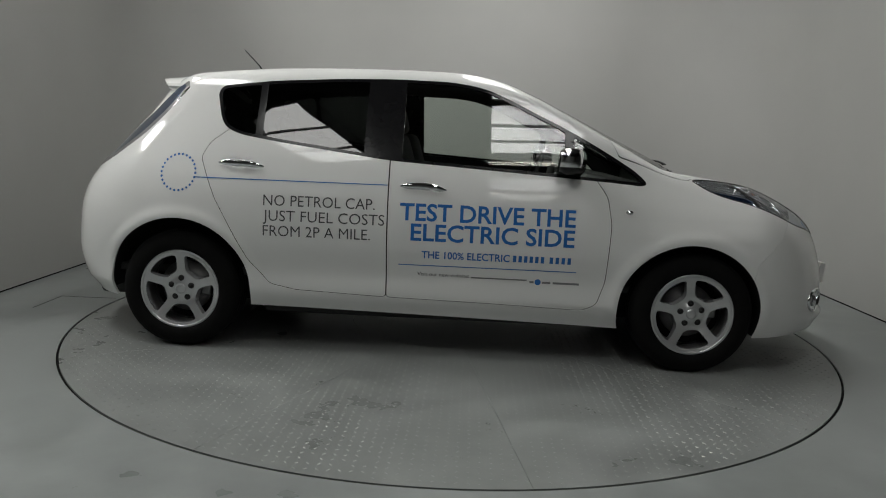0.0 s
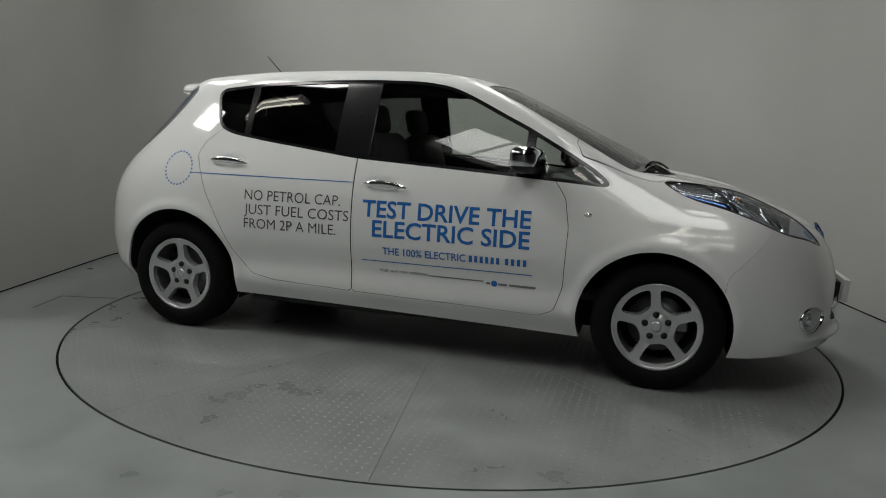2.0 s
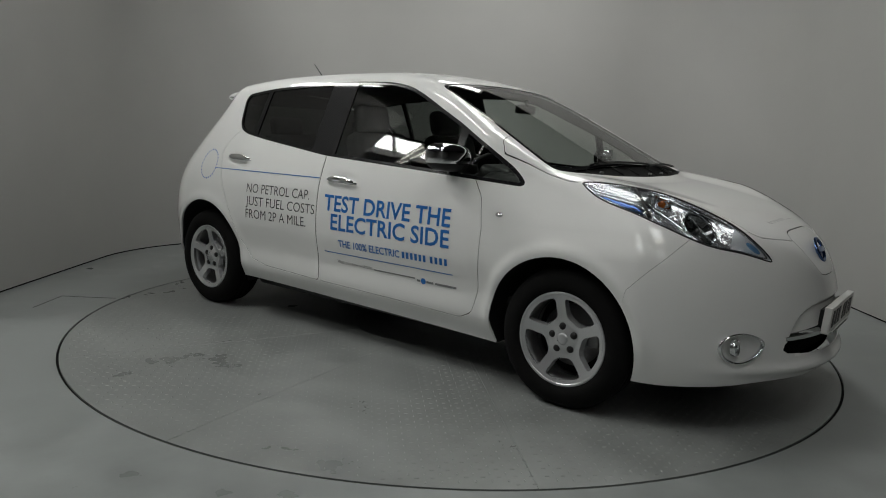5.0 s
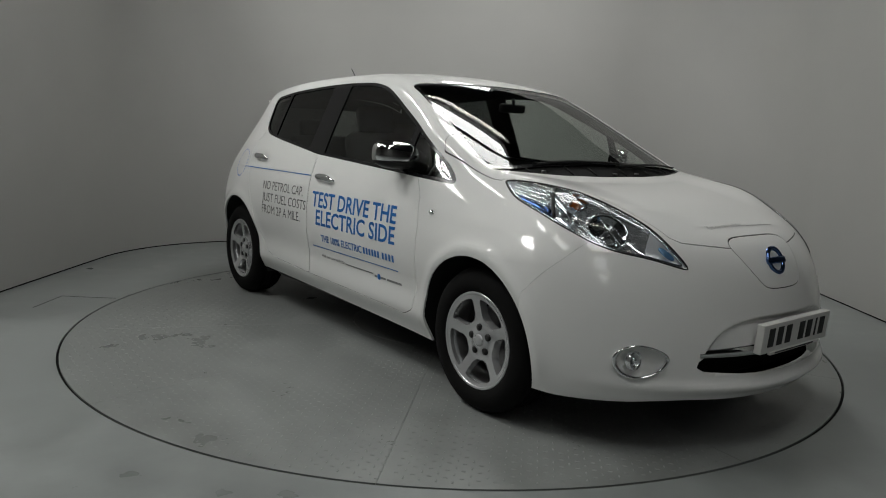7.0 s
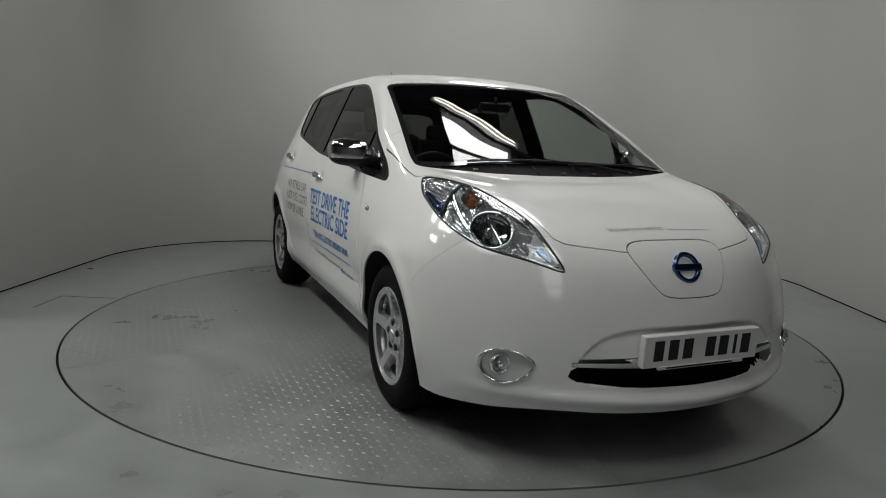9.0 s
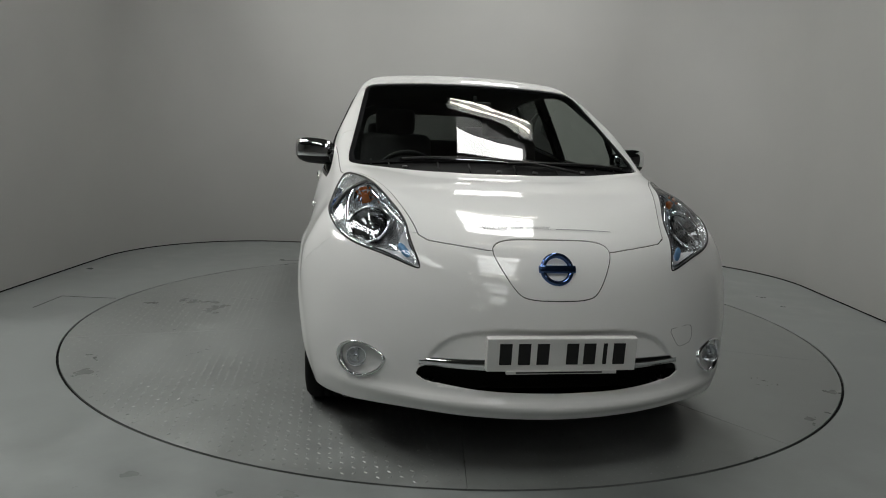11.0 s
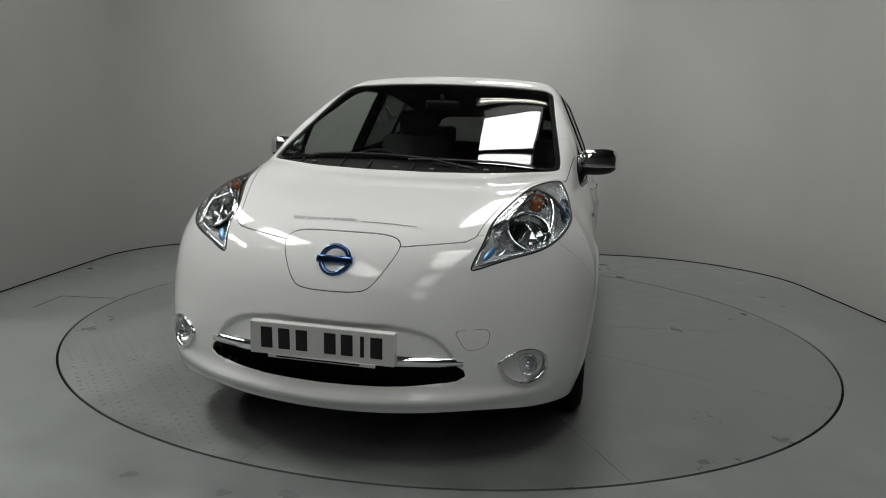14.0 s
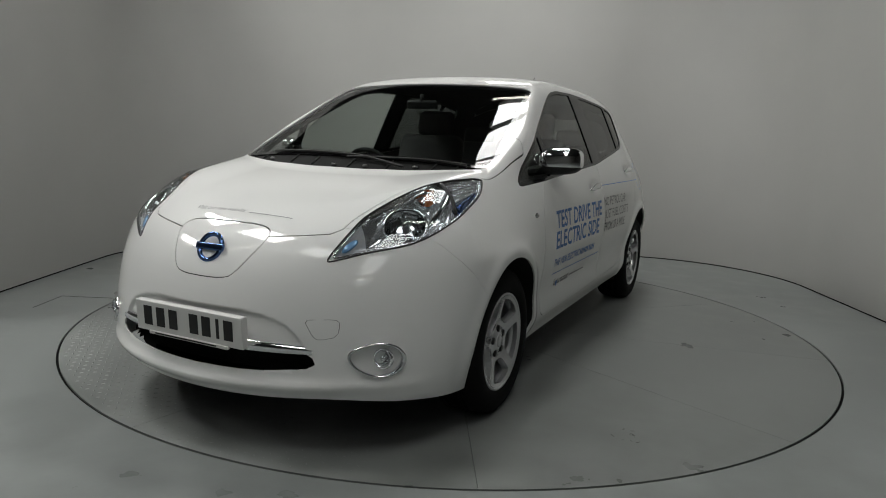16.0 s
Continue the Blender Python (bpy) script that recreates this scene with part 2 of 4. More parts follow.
for sx, sy, _ in SIDE_LIGHTS:
    w_, l_ = SIDE_SIZE
    at = pose(sx, sy, ROOF_Z + 0.04, 0, 0, SIDE_TURN)
    for s_ in (-1, 1):
        box(0.05, l_ + 0.12, 0.26, at @ pose(s_ * (w_ / 2 + 0.03), 0, 0), bm=roof)
        box(w_ + 0.02, 0.05, 0.26, at @ pose(0, s_ * (l_ / 2 + 0.03), 0), bm=roof)
    for b_ in (-0.5, 0.5):
        box(w_, 0.035, 0.05, at @ pose(0, b_ * l_ / 3, -0.04), bm=roof)
tagged(part("ceiling_hall", roof, ROOF_STEEL, smooth=False), "sheeted hall roof with rooflight openings", "ceiling", kind="structure")


def strip_light():
    """A tube fitting: tray, end caps and two tubes."""
    root = new("strip_light")
    part("tray", box(1.30, 0.16, 0.05, pose(0, 0, 0.03), 0.012), PLATE_WHITE, root, smooth=False)
    for s in (-0.045, 0.045):
        part("tube", lathe([(0.001, -0.60), (0.014, -0.60), (0.014, 0.60), (0.001, 0.60)], 12, pose(0, s, -0.02, 0, 90, 0)), TUBE, root)
    for s in (-0.64, 0.64):
        part("end_cap", box(0.03, 0.15, 0.06, pose(s, 0, 0.0), 0.006), PLATE_WHITE, root)
        part("hanger", rod([(s * 0.7, 0, 0.05), (s * 0.7, 0, 0.4)], 0.004, 6), STEEL, root)
    return tagged(root, "lit twin-tube strip light hung under the roof", "strip light", "strip lights of the hall")


LIGHTS = ((0.68, 2.44), (0.8, -1.55), (0.75, -4.9), (0.75, -9.2), (-4.4, -2.3), (-6.5, -1.1), (-5.6, 2.4))
first_light = strip_light()
first_light.matrix_basis = pose(LIGHTS[0][0], LIGHTS[0][1], ROOF_Z - 0.25)
for lx, ly in LIGHTS[1:]:
    copy_thing(first_light, pose(lx, ly, ROOF_Z - 0.25))

# ---- the turntable: a steel disc of plates with raised tread bars ----
turntable = tagged(new("turntable"), "round grey steel turntable with worn tread plates", "turntable")
# ---- the car's form: smooth curves and one implicit surface (x forward, y to its left, z up) ----
def curve(knots):
    """A smooth curve through (a, b) knots: monotone cubic."""
    k = np.array(knots, float)
    X, Y = k[:, 0], k[:, 1]
    h, d = np.diff(X), np.diff(Y) / np.diff(X)
    m = np.empty(len(X))
    m[0], m[-1] = d[0], d[-1]
    w1, w2 = 2 * h[1:] + h[:-1], h[1:] + 2 * h[:-1]
    with np.errstate(divide="ignore", invalid="ignore"):
        m[1:-1] = np.where(d[:-1] * d[1:] > 0, (w1 + w2) / (w1 / d[:-1] + w2 / d[1:]), 0.0)

    def f(x):
        x = np.asarray(x, float)
        i = np.clip(np.searchsorted(X, x) - 1, 0, len(X) - 2)
        t = (x - X[i]) / h[i]
        lo, hi = t < 0, t > 1
        tc = np.clip(t, 0, 1)
        y = ((2 * tc**3 - 3 * tc**2 + 1) * Y[i] + (tc**3 - 2 * tc**2 + tc) * h[i] * m[i]
             + (-2 * tc**3 + 3 * tc**2) * Y[i + 1] + (tc**3 - tc**2) * h[i] * m[i + 1])
        return y + np.where(lo, t * h[i] * m[i], 0) + np.where(hi, (t - 1) * h[i] * m[i + 1], 0)
    return f


def eased(f, w):
    """The curve f with its bends spread over about w."""
    k = ((-1.5, 0.1), (-0.9, 0.15), (-0.4, 0.25), (0.4, 0.25), (0.9, 0.15), (1.5, 0.1))
    return lambda x: sum(a * f(np.asarray(x, float) + o * w) for o, a in k)


def step(a, b, x):
    t = np.clip((np.asarray(x, float) - a) / (b - a), 0, 1)
    return t * t * (3 - 2 * t)


def smax(a, b, k):
    """The larger of two, with a rounded change of width k."""
    h = np.clip(0.5 + 0.5 * (a - b) / k, 0, 1)
    return b + (a - b) * h + k * h * (1 - h)


ROOF = curve([(-1.95, 1.37), (-1.7, 1.44), (-1.45, 1.485), (-1.2, 1.515), (-0.8, 1.543), (-0.35, 1.553), (0.0, 1.549), (0.24, 1.524),
              (0.45, 1.462), (0.7, 1.348), (0.95, 1.228), (1.25, 1.085), (1.6, 0.90)])
ROOF = eased(ROOF, 0.07)
ROOF_CROWN = curve([(-1.7, 0.10), (-0.4, 0.10), (0.45, 0.075), (1.1, 0.095), (1.4, 0.11)])
BONNET = curve([(0.9, 1.05), (1.34, 1.008), (1.6, 0.968), (1.85, 0.908), (2.0, 0.858), (2.10, 0.815), (2.2, 0.74), (2.4, 0.5)])
PLAN = curve([(-2.2, 0.70), (-1.9, 0.80), (-1.6, 0.858), (-1.3, 0.882), (-0.6, 0.876), (0.4, 0.876), (0.95, 0.882), (1.35, 0.899), (1.65, 0.892), (1.95, 0.825), (2.2, 0.70)])
# how far the side leans in, by height: at the doors, at the front wing
LEAN_DOOR = curve([(0.15, 0.09), (0.25, 0.058), (0.315, 0.026), (0.36, 0.0235), (0.43, 0.0275), (0.50, 0.018), (0.58, 0.004), (0.66, 0.0), (0.82, 0.012), (0.92, 0.034), (1.0, 0.062), (1.06, 0.086), (1.13, 0.1155), (1.2, 0.146), (1.3, 0.1915), (1.45, 0.262), (1.6, 0.336)])
LEAN_DOOR = eased(LEAN_DOOR, 0.025)
LEAN_WING = curve([(0.15, 0.07), (0.27, 0.035), (0.40, 0.012), (0.6, 0.0), (0.7, 0.008), (0.8, 0.05), (0.9, 0.115), (1.0, 0.19), (1.2, 0.34), (1.6, 0.6)])
NOSE = curve([(0.10, 2.10), (0.18, 2.20), (0.24, 2.255), (0.32, 2.268), (0.45, 2.262), (0.55, 2.244), (0.64, 2.217), (0.735, 2.170), (0.815, 2.11), (0.9, 2.0), (1.1, 1.7)])
TAIL = curve([(0.15, -2.0), (0.26, -2.06), (0.34, -2.13), (0.5, -2.165), (0.6, -2.16), (0.72, -2.145), (0.84, -2.10), (0.95, -2.02), (1.06, -1.91), (1.16, -1.81), (1.26, -1.71), (1.39, -1.61), (1.6, -1.45)])


# sunken field round the number plate, on the bumper
FIELD = np.array([(-0.6, 0.541), (0.20, 0.537), (0.27, 0.531), (0.33, 0.518), (0.375, 0.500), (0.41, 0.473), (0.435, 0.44), (0.452, 0.41), (0.462, 0.37), (0.40, 0.335), (-0.6, 0.33)])


def dent(u, v, cu, cv, ru, rv, deep):
    return deep * np.exp(-((u - cu) / ru) ** 2 - ((v - cv) / rv) ** 2)


def outline_distance(u, v, loop):
    """The distance of (u, v) from a closed outline, below zero inside."""
    best, inside = np.full(u.shape, 9.0), np.zeros(u.shape, bool)
    for (x0, y0), (x1, y1) in zip(loop, np.roll(loop, -1, 0)):
        dx, dy = x1 - x0, y1 - y0
        t = np.clip(((u - x0) * dx + (v - y0) * dy) / (dx * dx + dy * dy + 1e-12), 0, 1)
        best = np.minimum(best, np.hypot(u - x0 - t * dx, v - y0 - t * dy))
        cross = (y0 > v) != (y1 > v)
        inside ^= cross & (u < x0 + (v - y0) * dx / (dy if abs(dy) > 1e-12 else 1e-12))
    return np.where(inside, -best, best)


def top_height(x, y):
    a = ROOF(x) - ROOF_CROWN(x) * y * y - (0.06 + 0.06 * step(0.2, 0.55, x)) * y**4
    b = BONNET(x) + 0.012 * step(0.35, 0.6, y) * step(2.0, 1.7, x)
    return smax(a, b, 0.025)


def side_width(x, z):
    w = step(0.75, 1.55, x)
    lean = LEAN_DOOR(z) * (1 - w) + LEAN_WING(z) * w
    return PLAN(x) - lean - 0.10 * step(-0.9, -1.9, x) * step(0.5, 1.55, z) + 0.002 * step(-0.4, 0.9, x) * step(1.5, 0.9, x) * step(0.9, 1.2, z)


def form(p):
    """Below zero inside the car's outer skin."""
    x, y, z = p[..., 0], np.abs(p[..., 1]), p[..., 2]
    grip = dent(x, z, -1.02, 0.985, 0.085, 0.032, 0.014) + dent(x, z, -0.07, 0.912, 0.085, 0.032, 0.014)
    flare = 0.010 * (np.exp(-((np.hypot(x - 1.335, z - 0.315) - 0.39) / 0.035) ** 2) + np.exp(-((np.hypot(x + 1.35, z - 0.315) - 0.405) / 0.035) ** 2))
    side = y - side_width(x, z) + grip - flare * step(0.2, 0.35, z)
    roof = z - top_height(x, y)
    k = 0.08 - 0.052 * step(0.1, 0.6, x) + 0.10 * step(1.0, 1.6, x)
    f = smax(side, roof, k)
    field = np.ones_like(x)
    near = (x > 1.9) & (z < 0.7) & (z > 0.2) & (y < 0.6)
    field[near] = outline_distance(y[near], z[near], FIELD)
    lip = 0.027 * np.exp(-((z - 0.268 - 0.03 * y) / 0.026) ** 2) * step(0.95, 0.3, y)
    front = x - (NOSE(z) - 0.40 * y**2 - 0.20 * y**4 - 0.014 * step(0.003, -0.018, field) + lip)
    f = smax(f, front, 0.10)
    back = (TAIL(z) + 0.27 * y**2 + 0.40 * y**4) - x
    return smax(f, back, 0.12)


def slope(p, e=0.002):
    """The outward normal of the skin at points p."""
    g = np.stack([form(p + e * np.eye(3)[i]) - form(p - e * np.eye(3)[i]) for i in range(3)], -1)
    return g / np.maximum(np.linalg.norm(g, axis=-1, keepdims=True), 1e-9)


def shoot(a, d, reach=1.8):
    """From points a inside along d, the skin."""
    lo, hi = np.zeros(a.shape[:-1]), np.full(a.shape[:-1], reach)
    for _ in range(26):
        mid = (lo + hi) / 2
        inside = form(a + d * mid[..., None]) < 0
        lo, hi = np.where(inside, mid, lo), np.where(inside, hi, mid)
    return a + d * ((lo + hi) / 2)[..., None]
# ---- cutting the skin into panels ----
def skin(y_sign=-1):
    """Half of the skin as (points, normals, triangles), fine and even."""
    lo, hi = np.radians(-31), np.radians(90)
    phi = np.concatenate([np.concatenate([np.linspace(lo, np.radians(2), 66)[:-1], np.linspace(np.radians(2), np.radians(62), 70)]), np.linspace(np.radians(62), hi, 30)[1:]])
    fan_b = np.linspace(np.pi, np.pi / 2, 84)[:-1]
    mid = np.linspace(-1.15, 1.2, 168)
    fan_f = np.linspace(np.pi / 2, 0, 150)[1:]
    az = np.concatenate([fan_b, np.full(len(mid), np.pi / 2), fan_f])
    ax = np.concatenate([np.full(len(fan_b), -1.15), mid, np.full(len(fan_f), 1.2)])
    A, P = np.meshgrid(az, phi, indexing="ij")
    d = np.stack([np.cos(P) * np.cos(A), y_sign * np.cos(P) * np.sin(A), np.sin(P)], -1)
    a = np.stack([np.repeat(ax[:, None], len(phi), 1), 0 * A, 0 * A + 0.62], -1)
    V = shoot(a, d)
    N = slope(V)
    n, m = A.shape
    i, j = np.meshgrid(np.arange(n - 1), np.arange(m - 1), indexing="ij")
    q = np.stack([i * m + j, (i + 1) * m + j, (i + 1) * m + j + 1, i * m + j + 1], -1).reshape(-1, 4)
    if y_sign > 0:
        q = q[:, ::-1]
    T = np.concatenate([q[:, [0, 1, 2]], q[:, [0, 2, 3]]])
    return V.reshape(-1, 3), N.reshape(-1, 3), T


def tidy(V, N, T):
    """Drops unused points and empty triangles."""
    c = np.cross(V[T[:, 1]] - V[T[:, 0]], V[T[:, 2]] - V[T[:, 0]])
    T = T[np.linalg.norm(c, axis=1) > 1e-10]
    used, T = np.unique(T, return_inverse=True)
    return V[used], N[used], T.reshape(-1, 3)


def split(M, f):
    """Cuts a mesh along f = 0: what lies below zero, and the rest."""
    V, N, T = M
    s = f[T] < 0
    k = s.sum(1)
    inner, outer = [T[k == 3]], [T[k == 0]]
    made, newV, newN = {}, [], []

    def cut(a, b):
        key = (a, b) if a < b else (b, a)
        if key not in made:
            t = f[a] / (f[a] - f[b])
            made[key] = len(V) + len(newV)
            newV.append(V[a] + t * (V[b] - V[a]))
            nn = N[a] + t * (N[b] - N[a])
            newN.append(nn / np.linalg.norm(nn))
        return made[key]
    for tri, sd in zip(T[(k == 1) | (k == 2)].tolist(), s[(k == 1) | (k == 2)].tolist()):
        lone = sd.index(True) if sum(sd) == 1 else sd.index(False)
        a, b, c = tri[lone], tri[(lone + 1) % 3], tri[(lone + 2) % 3]
        ab, ac = cut(a, b), cut(a, c)
        one, two = [(a, ab, ac)], [(ab, b, c), (ab, c, ac)]
        (inner if sd[lone] else outer).append(np.array(one))
        (outer if sd[lone] else inner).append(np.array(two))
    V2 = np.concatenate([V, np.array(newV).reshape(-1, 3)])
    N2 = np.concatenate([N, np.array(newN).reshape(-1, 3)])
    return tidy(V2, N2, np.concatenate(inner).astype(int)), tidy(V2, N2, np.concatenate(outer).astype(int))


def smooth_loop(points, rounds=2, reach=0.035):
    """Rounds the corners of a closed outline."""
    p = np.array(points, float)
    for _ in range(rounds):
        q = np.roll(p, -1, 0)
        t = np.minimum(0.25, reach / np.maximum(np.linalg.norm(q - p, axis=1, keepdims=True), 1e-9))
        p = np.stack([p + t * (q - p), q - t * (q - p)], 1).reshape(-1, 2)
        reach *= 0.4
    return p


signed = outline_distance


def side_view(M, loop):
    return signed(M[0][:, 0], M[0][:, 2], loop)


def plan_view(M, loop):
    return signed(M[0][:, 0], np.abs(M[0][:, 1]), loop)


def front_view(M, loop):
    return signed(np.abs(M[0][:, 1]), M[0][:, 2], loop)


def slant_view(M, loop):
    return signed(M[0][:, 0], (np.abs(M[0][:, 1]) - M[0][:, 2]) * 0.7071, loop)


def mirrored(M):
    return M[0] * (1, -1, 1), M[1] * (1, -1, 1), M[2][:, ::-1]


def both(M):
    R = mirrored(M)
    return np.concatenate([M[0], R[0]]), np.concatenate([M[1], R[1]]), np.concatenate([M[2], R[2] + len(M[0])])


def moved(M, d):
    """Pushes a mesh along its normals."""
    return M[0] + M[1] * np.reshape(d, (-1, 1)) if np.ndim(d) else M[0] + M[1] * d, M[1], M[2]


def edged(M, depth):
    """Gives a panel a folded-in edge of that depth."""
    V, N, T = M
    e = np.concatenate([T[:, [0, 1]], T[:, [1, 2]], T[:, [2, 0]]])
    key = np.sort(e, 1)
    _, first, count = np.unique(key[:, 0] * (len(V) + 1) + key[:, 1], return_index=True, return_counts=True)
    rim = e[first[count == 1]]
    n = len(V)
    a, b = rim[:, 0], rim[:, 1]
    k = len(rim)
    W = np.concatenate([V, V[a], V[b], V[a] - N[a] * depth, V[b] - N[b] * depth])
    along = V[b] - V[a]
    out = np.cross(along, N[a])
    out /= np.maximum(np.linalg.norm(out, axis=1, keepdims=True), 1e-9)
    i = np.arange(k)
    q = np.concatenate([np.stack([n + i, n + 2 * k + i, n + 3 * k + i], 1), np.stack([n + i, n + 3 * k + i, n + k + i], 1)])
    return W, np.concatenate([N, out, out, out, out]), np.concatenate([T, q])


def panel(name, M, mat, parent, label="", depth=0.006):
    V, N, T = edged(M, depth) if depth else M
    return part(name, (V, T), mat, parent, label, normals=N)


def pair(name, M, mat, parent, label="", depth=0.006):
    return [panel(name, M, mat, parent, label, depth), panel(name, mirrored(M), mat, parent, label, depth)]


car = tagged(new("car"), "white five-door electric hatchback with blue lettering on its doors", "car")
car.location = (CAR_X, CAR_Y, 0)
S = skin()
# the lower edge, and the wheel arches
BOTTOM = curve([(-2.2, 0.29), (-1.75, 0.25), (-1.0, 0.245), (0.95, 0.212), (1.65, 0.20), (1.98, 0.222), (2.14, 0.236), (2.29, 0.214)])
_, S = split(S, S[0][:, 2] - BOTTOM(S[0][:, 0]))
for ax_, az_, ar_ in ((1.327, 0.315, 0.364), (-1.35, 0.315, 0.386)):
    _, S = split(S, np.hypot(S[0][:, 0] - ax_, S[0][:, 2] - az_) - ar_ + 2 * np.maximum(0, 0.4 - np.abs(S[0][:, 1])))
LINING = S

# side glass
DLO = smooth_loop([(-1.21, 1.395), (-1.15, 1.19), (-1.06, 1.145), (-0.83, 1.11), (-0.26, 1.04), (0.62, 0.99), (0.87, 0.975), (1.10, 0.958), (1.03, 1.03), (0.86, 1.13),
                   (0.655, 1.24), (0.525, 1.30), (0.35, 1.385), (0.22, 1.437), (0.055, 1.462), (-0.245, 1.467), (-0.54, 1.458), (-0.89, 1.435)])
PANES = {"rear_quarter_window": (-1.3, -0.965), "rear_door_window": (-0.93, -0.385), "front_door_window": (-0.185, 0.655), "front_quarter_window": (0.70, 1.2)}


def windows(M, margin):
    d = side_view(M, DLO)
    x = M[0][:, 0]
    out = {}
    for k, (a, b) in PANES.items():
        out[k] = np.maximum(d + margin, np.maximum(a - x, x - b))
    return out


inside, S = split(S, side_view(S, DLO))
for k_ in PANES:
    g, inside = split(inside, windows(inside, 0.016)[k_])
    pair(k_, moved(g, -0.006), GLASS_REAR if "rear" in k_ else GLASS_FRONT, car, "dark privacy glass" if "rear" in k_ else "clear tinted glass", 0)
pair("window_frame", moved(inside, -0.001), PILLAR, car, "gloss black window surround and pillars", 0.012)

# windscreen with its black border
SCREEN = smooth_loop([(0.425, -0.3), (0.425, 0.2), (0.415, 0.40), (0.392, 0.590), (0.75, 0.642), (1.14, 0.704), (1.208, 0.682), (1.245, 0.52), (1.275, 0.25), (1.285, -0.3)], 3)
COWL = smooth_loop([(1.0, -0.3), (1.0, 0.60), (1.13, 0.705), (1.215, 0.69), (1.29, 0.56), (1.35, 0.38), (1.388, 0.15), (1.39, -0.3)], 2)
d_ = np.where(S[0][:, 2] > 0.9, plan_view(S, SCREEN), 1.0)
w_, S = split(S, d_)
g, rim_ = split(w_, plan_view(w_, SCREEN) + 0.024)
g = both(moved(g, -0.004))
panel("windscreen", g, GLASS_SCREEN, car, "clear windscreen glass", 0)
panel("screen_border", both(moved(rim_, -0.004)), BLACK, car, "black windscreen border", 0.008)
c_, S = split(S, np.where(S[0][:, 2] > 0.9, plan_view(S, COWL), 1.0))
panel("cowl", both(moved(c_, -0.012)), COWL_BLACK, car, "black plastic cowl below the windscreen", 0.01)

# headlamps
HEADLAMP = smooth_loop([(1.318, -0.205), (1.45, -0.245), (1.60, -0.265), (1.75, -0.266), (1.905, -0.258), (2.0, -0.222), (2.085, -0.185), (2.075, -0.166), (2.0, -0.120),
                        (1.92, -0.068), (1.85, -0.048), (1.77, -0.048), (1.673, -0.060), (1.43, -0.126), (1.355, -0.172)], 2)
h_, S = split(S, np.where((S[0][:, 0] > 1.25) & (S[0][:, 2] > 0.6), slant_view(S, HEADLAMP), 1.0))
pair("headlamp_cover", h_, GLASS_LAMP, car, "clear plastic headlamp cover", 0)
LAMP_SKIN = h_

# rear glass and tail lamps
TAILLAMP = smooth_loop([(-1.350, 1.41), (-1.465, 1.26), (-1.60, 1.12), (-1.79, 0.985), (-1.98, 0.905), (-2.2, 0.88), (-2.0, 1.2), (-1.6, 1.46)], 1)
t_, S = split(S, np.where(np.abs(S[0][:, 1]) > 0.56, side_view(S, TAILLAMP), 1.0))
td_ = side_view(t_, TAILLAMP)
edge_, field_ = split(t_, -td_ - 0.022)
tails = pair("tail_lamp", field_, TAIL_BLUE, car, "tall clear and blue tail lamp", 0.02)
for M_, lamp_ in ((edge_, tails[0]), (mirrored(edge_), tails[1])):
    panel("tail_lamp_edge", M_, CHROME, lamp_, "chrome edge of the tail lamp", 0.01)
BACKLIGHT = smooth_loop([(-0.3, 1.08), (0.45, 1.10), (0.53, 1.16), (0.50, 1.33), (0.40, 1.36), (-0.3, 1.37)], 2)
b_, S = split(S, np.where(S[0][:, 0] < -1.3, front_view(S, BACKLIGHT), 1.0))
panel("rear_window", both(moved(b_, -0.004)), GLASS_REAR, car, "dark rear window", 0)

# panels with shut lines
GAP = 0.0034
seams = []


FRONT_DOOR = smooth_loop([(-0.245, 1.2), (-0.243, 0.325), (0.3, 0.316), (0.78, 0.303), (0.855, 0.34), (0.893, 0.46), (0.905, 0.76), (0.88, 0.90), (0.82, 0.985), (0.75, 1.05)], 2, 0.012)
REAR_DOOR = smooth_loop([(-0.245, 1.2), (-1.07, 1.2), (-1.20, 1.10), (-1.24, 1.02), (-1.15, 0.81), (-0.97, 0.49), (-0.86, 0.37), (-0.72, 0.342), (-0.243, 0.325)], 2, 0.012)
NOSE_FLAP = smooth_loop([(-0.3, 0.825), (0.15, 0.823), (0.205, 0.81), (0.22, 0.785), (0.20, 0.74), (0.15, 0.66), (0.11, 0.634), (-0.3, 0.627)], 2)
BONNET_LID = smooth_loop([(0.9, -0.3), (0.9, 0.76), (1.10, 0.745), (1.30, 0.735), (1.33, 0.70), (1.5, 0.62), (1.62, 0.58), (1.93, 0.48), (2.01, 0.463), (2.06, 0.35), (2.105, 0.20), (2.12, -0.3)], 1)
BUMPER = np.array([(1.85, 0.83), (1.78, 0.735), (1.645, 0.59), (1.60, 0.3), (1.6, 0.0), (2.6, 0.0), (2.6, 0.83)])


def cut_panel(name, mat, field, parent=car, two=True, label="", gap_width=GAP):
    """A panel inside the field's zero, less the gap; the gap becomes a sunken dark strip."""
    global S
    p, S = split(S, field(S) + gap_width)
    gap, S = split(S, field(S) - 0.0002)
    out = pair(name, p, mat, parent, label) if two else [panel(name, both(p), mat, parent, label)]
    seams.append(moved(gap, -0.003))
    return out


front_doors = cut_panel("front_door", PAINT, lambda M: side_view(M, FRONT_DOOR))
rear_doors = cut_panel("rear_door", PAINT, lambda M: side_view(M, REAR_DOOR))
flap = cut_panel("charge_flap", PAINT, lambda M: np.where(M[0][:, 0] > 1.9, front_view(M, NOSE_FLAP), 1.0), two=False)
bonnet = cut_panel("bonnet", PAINT, lambda M: np.where(M[0][:, 2] > 0.7, plan_view(M, BONNET_LID), 1.0), two=False)

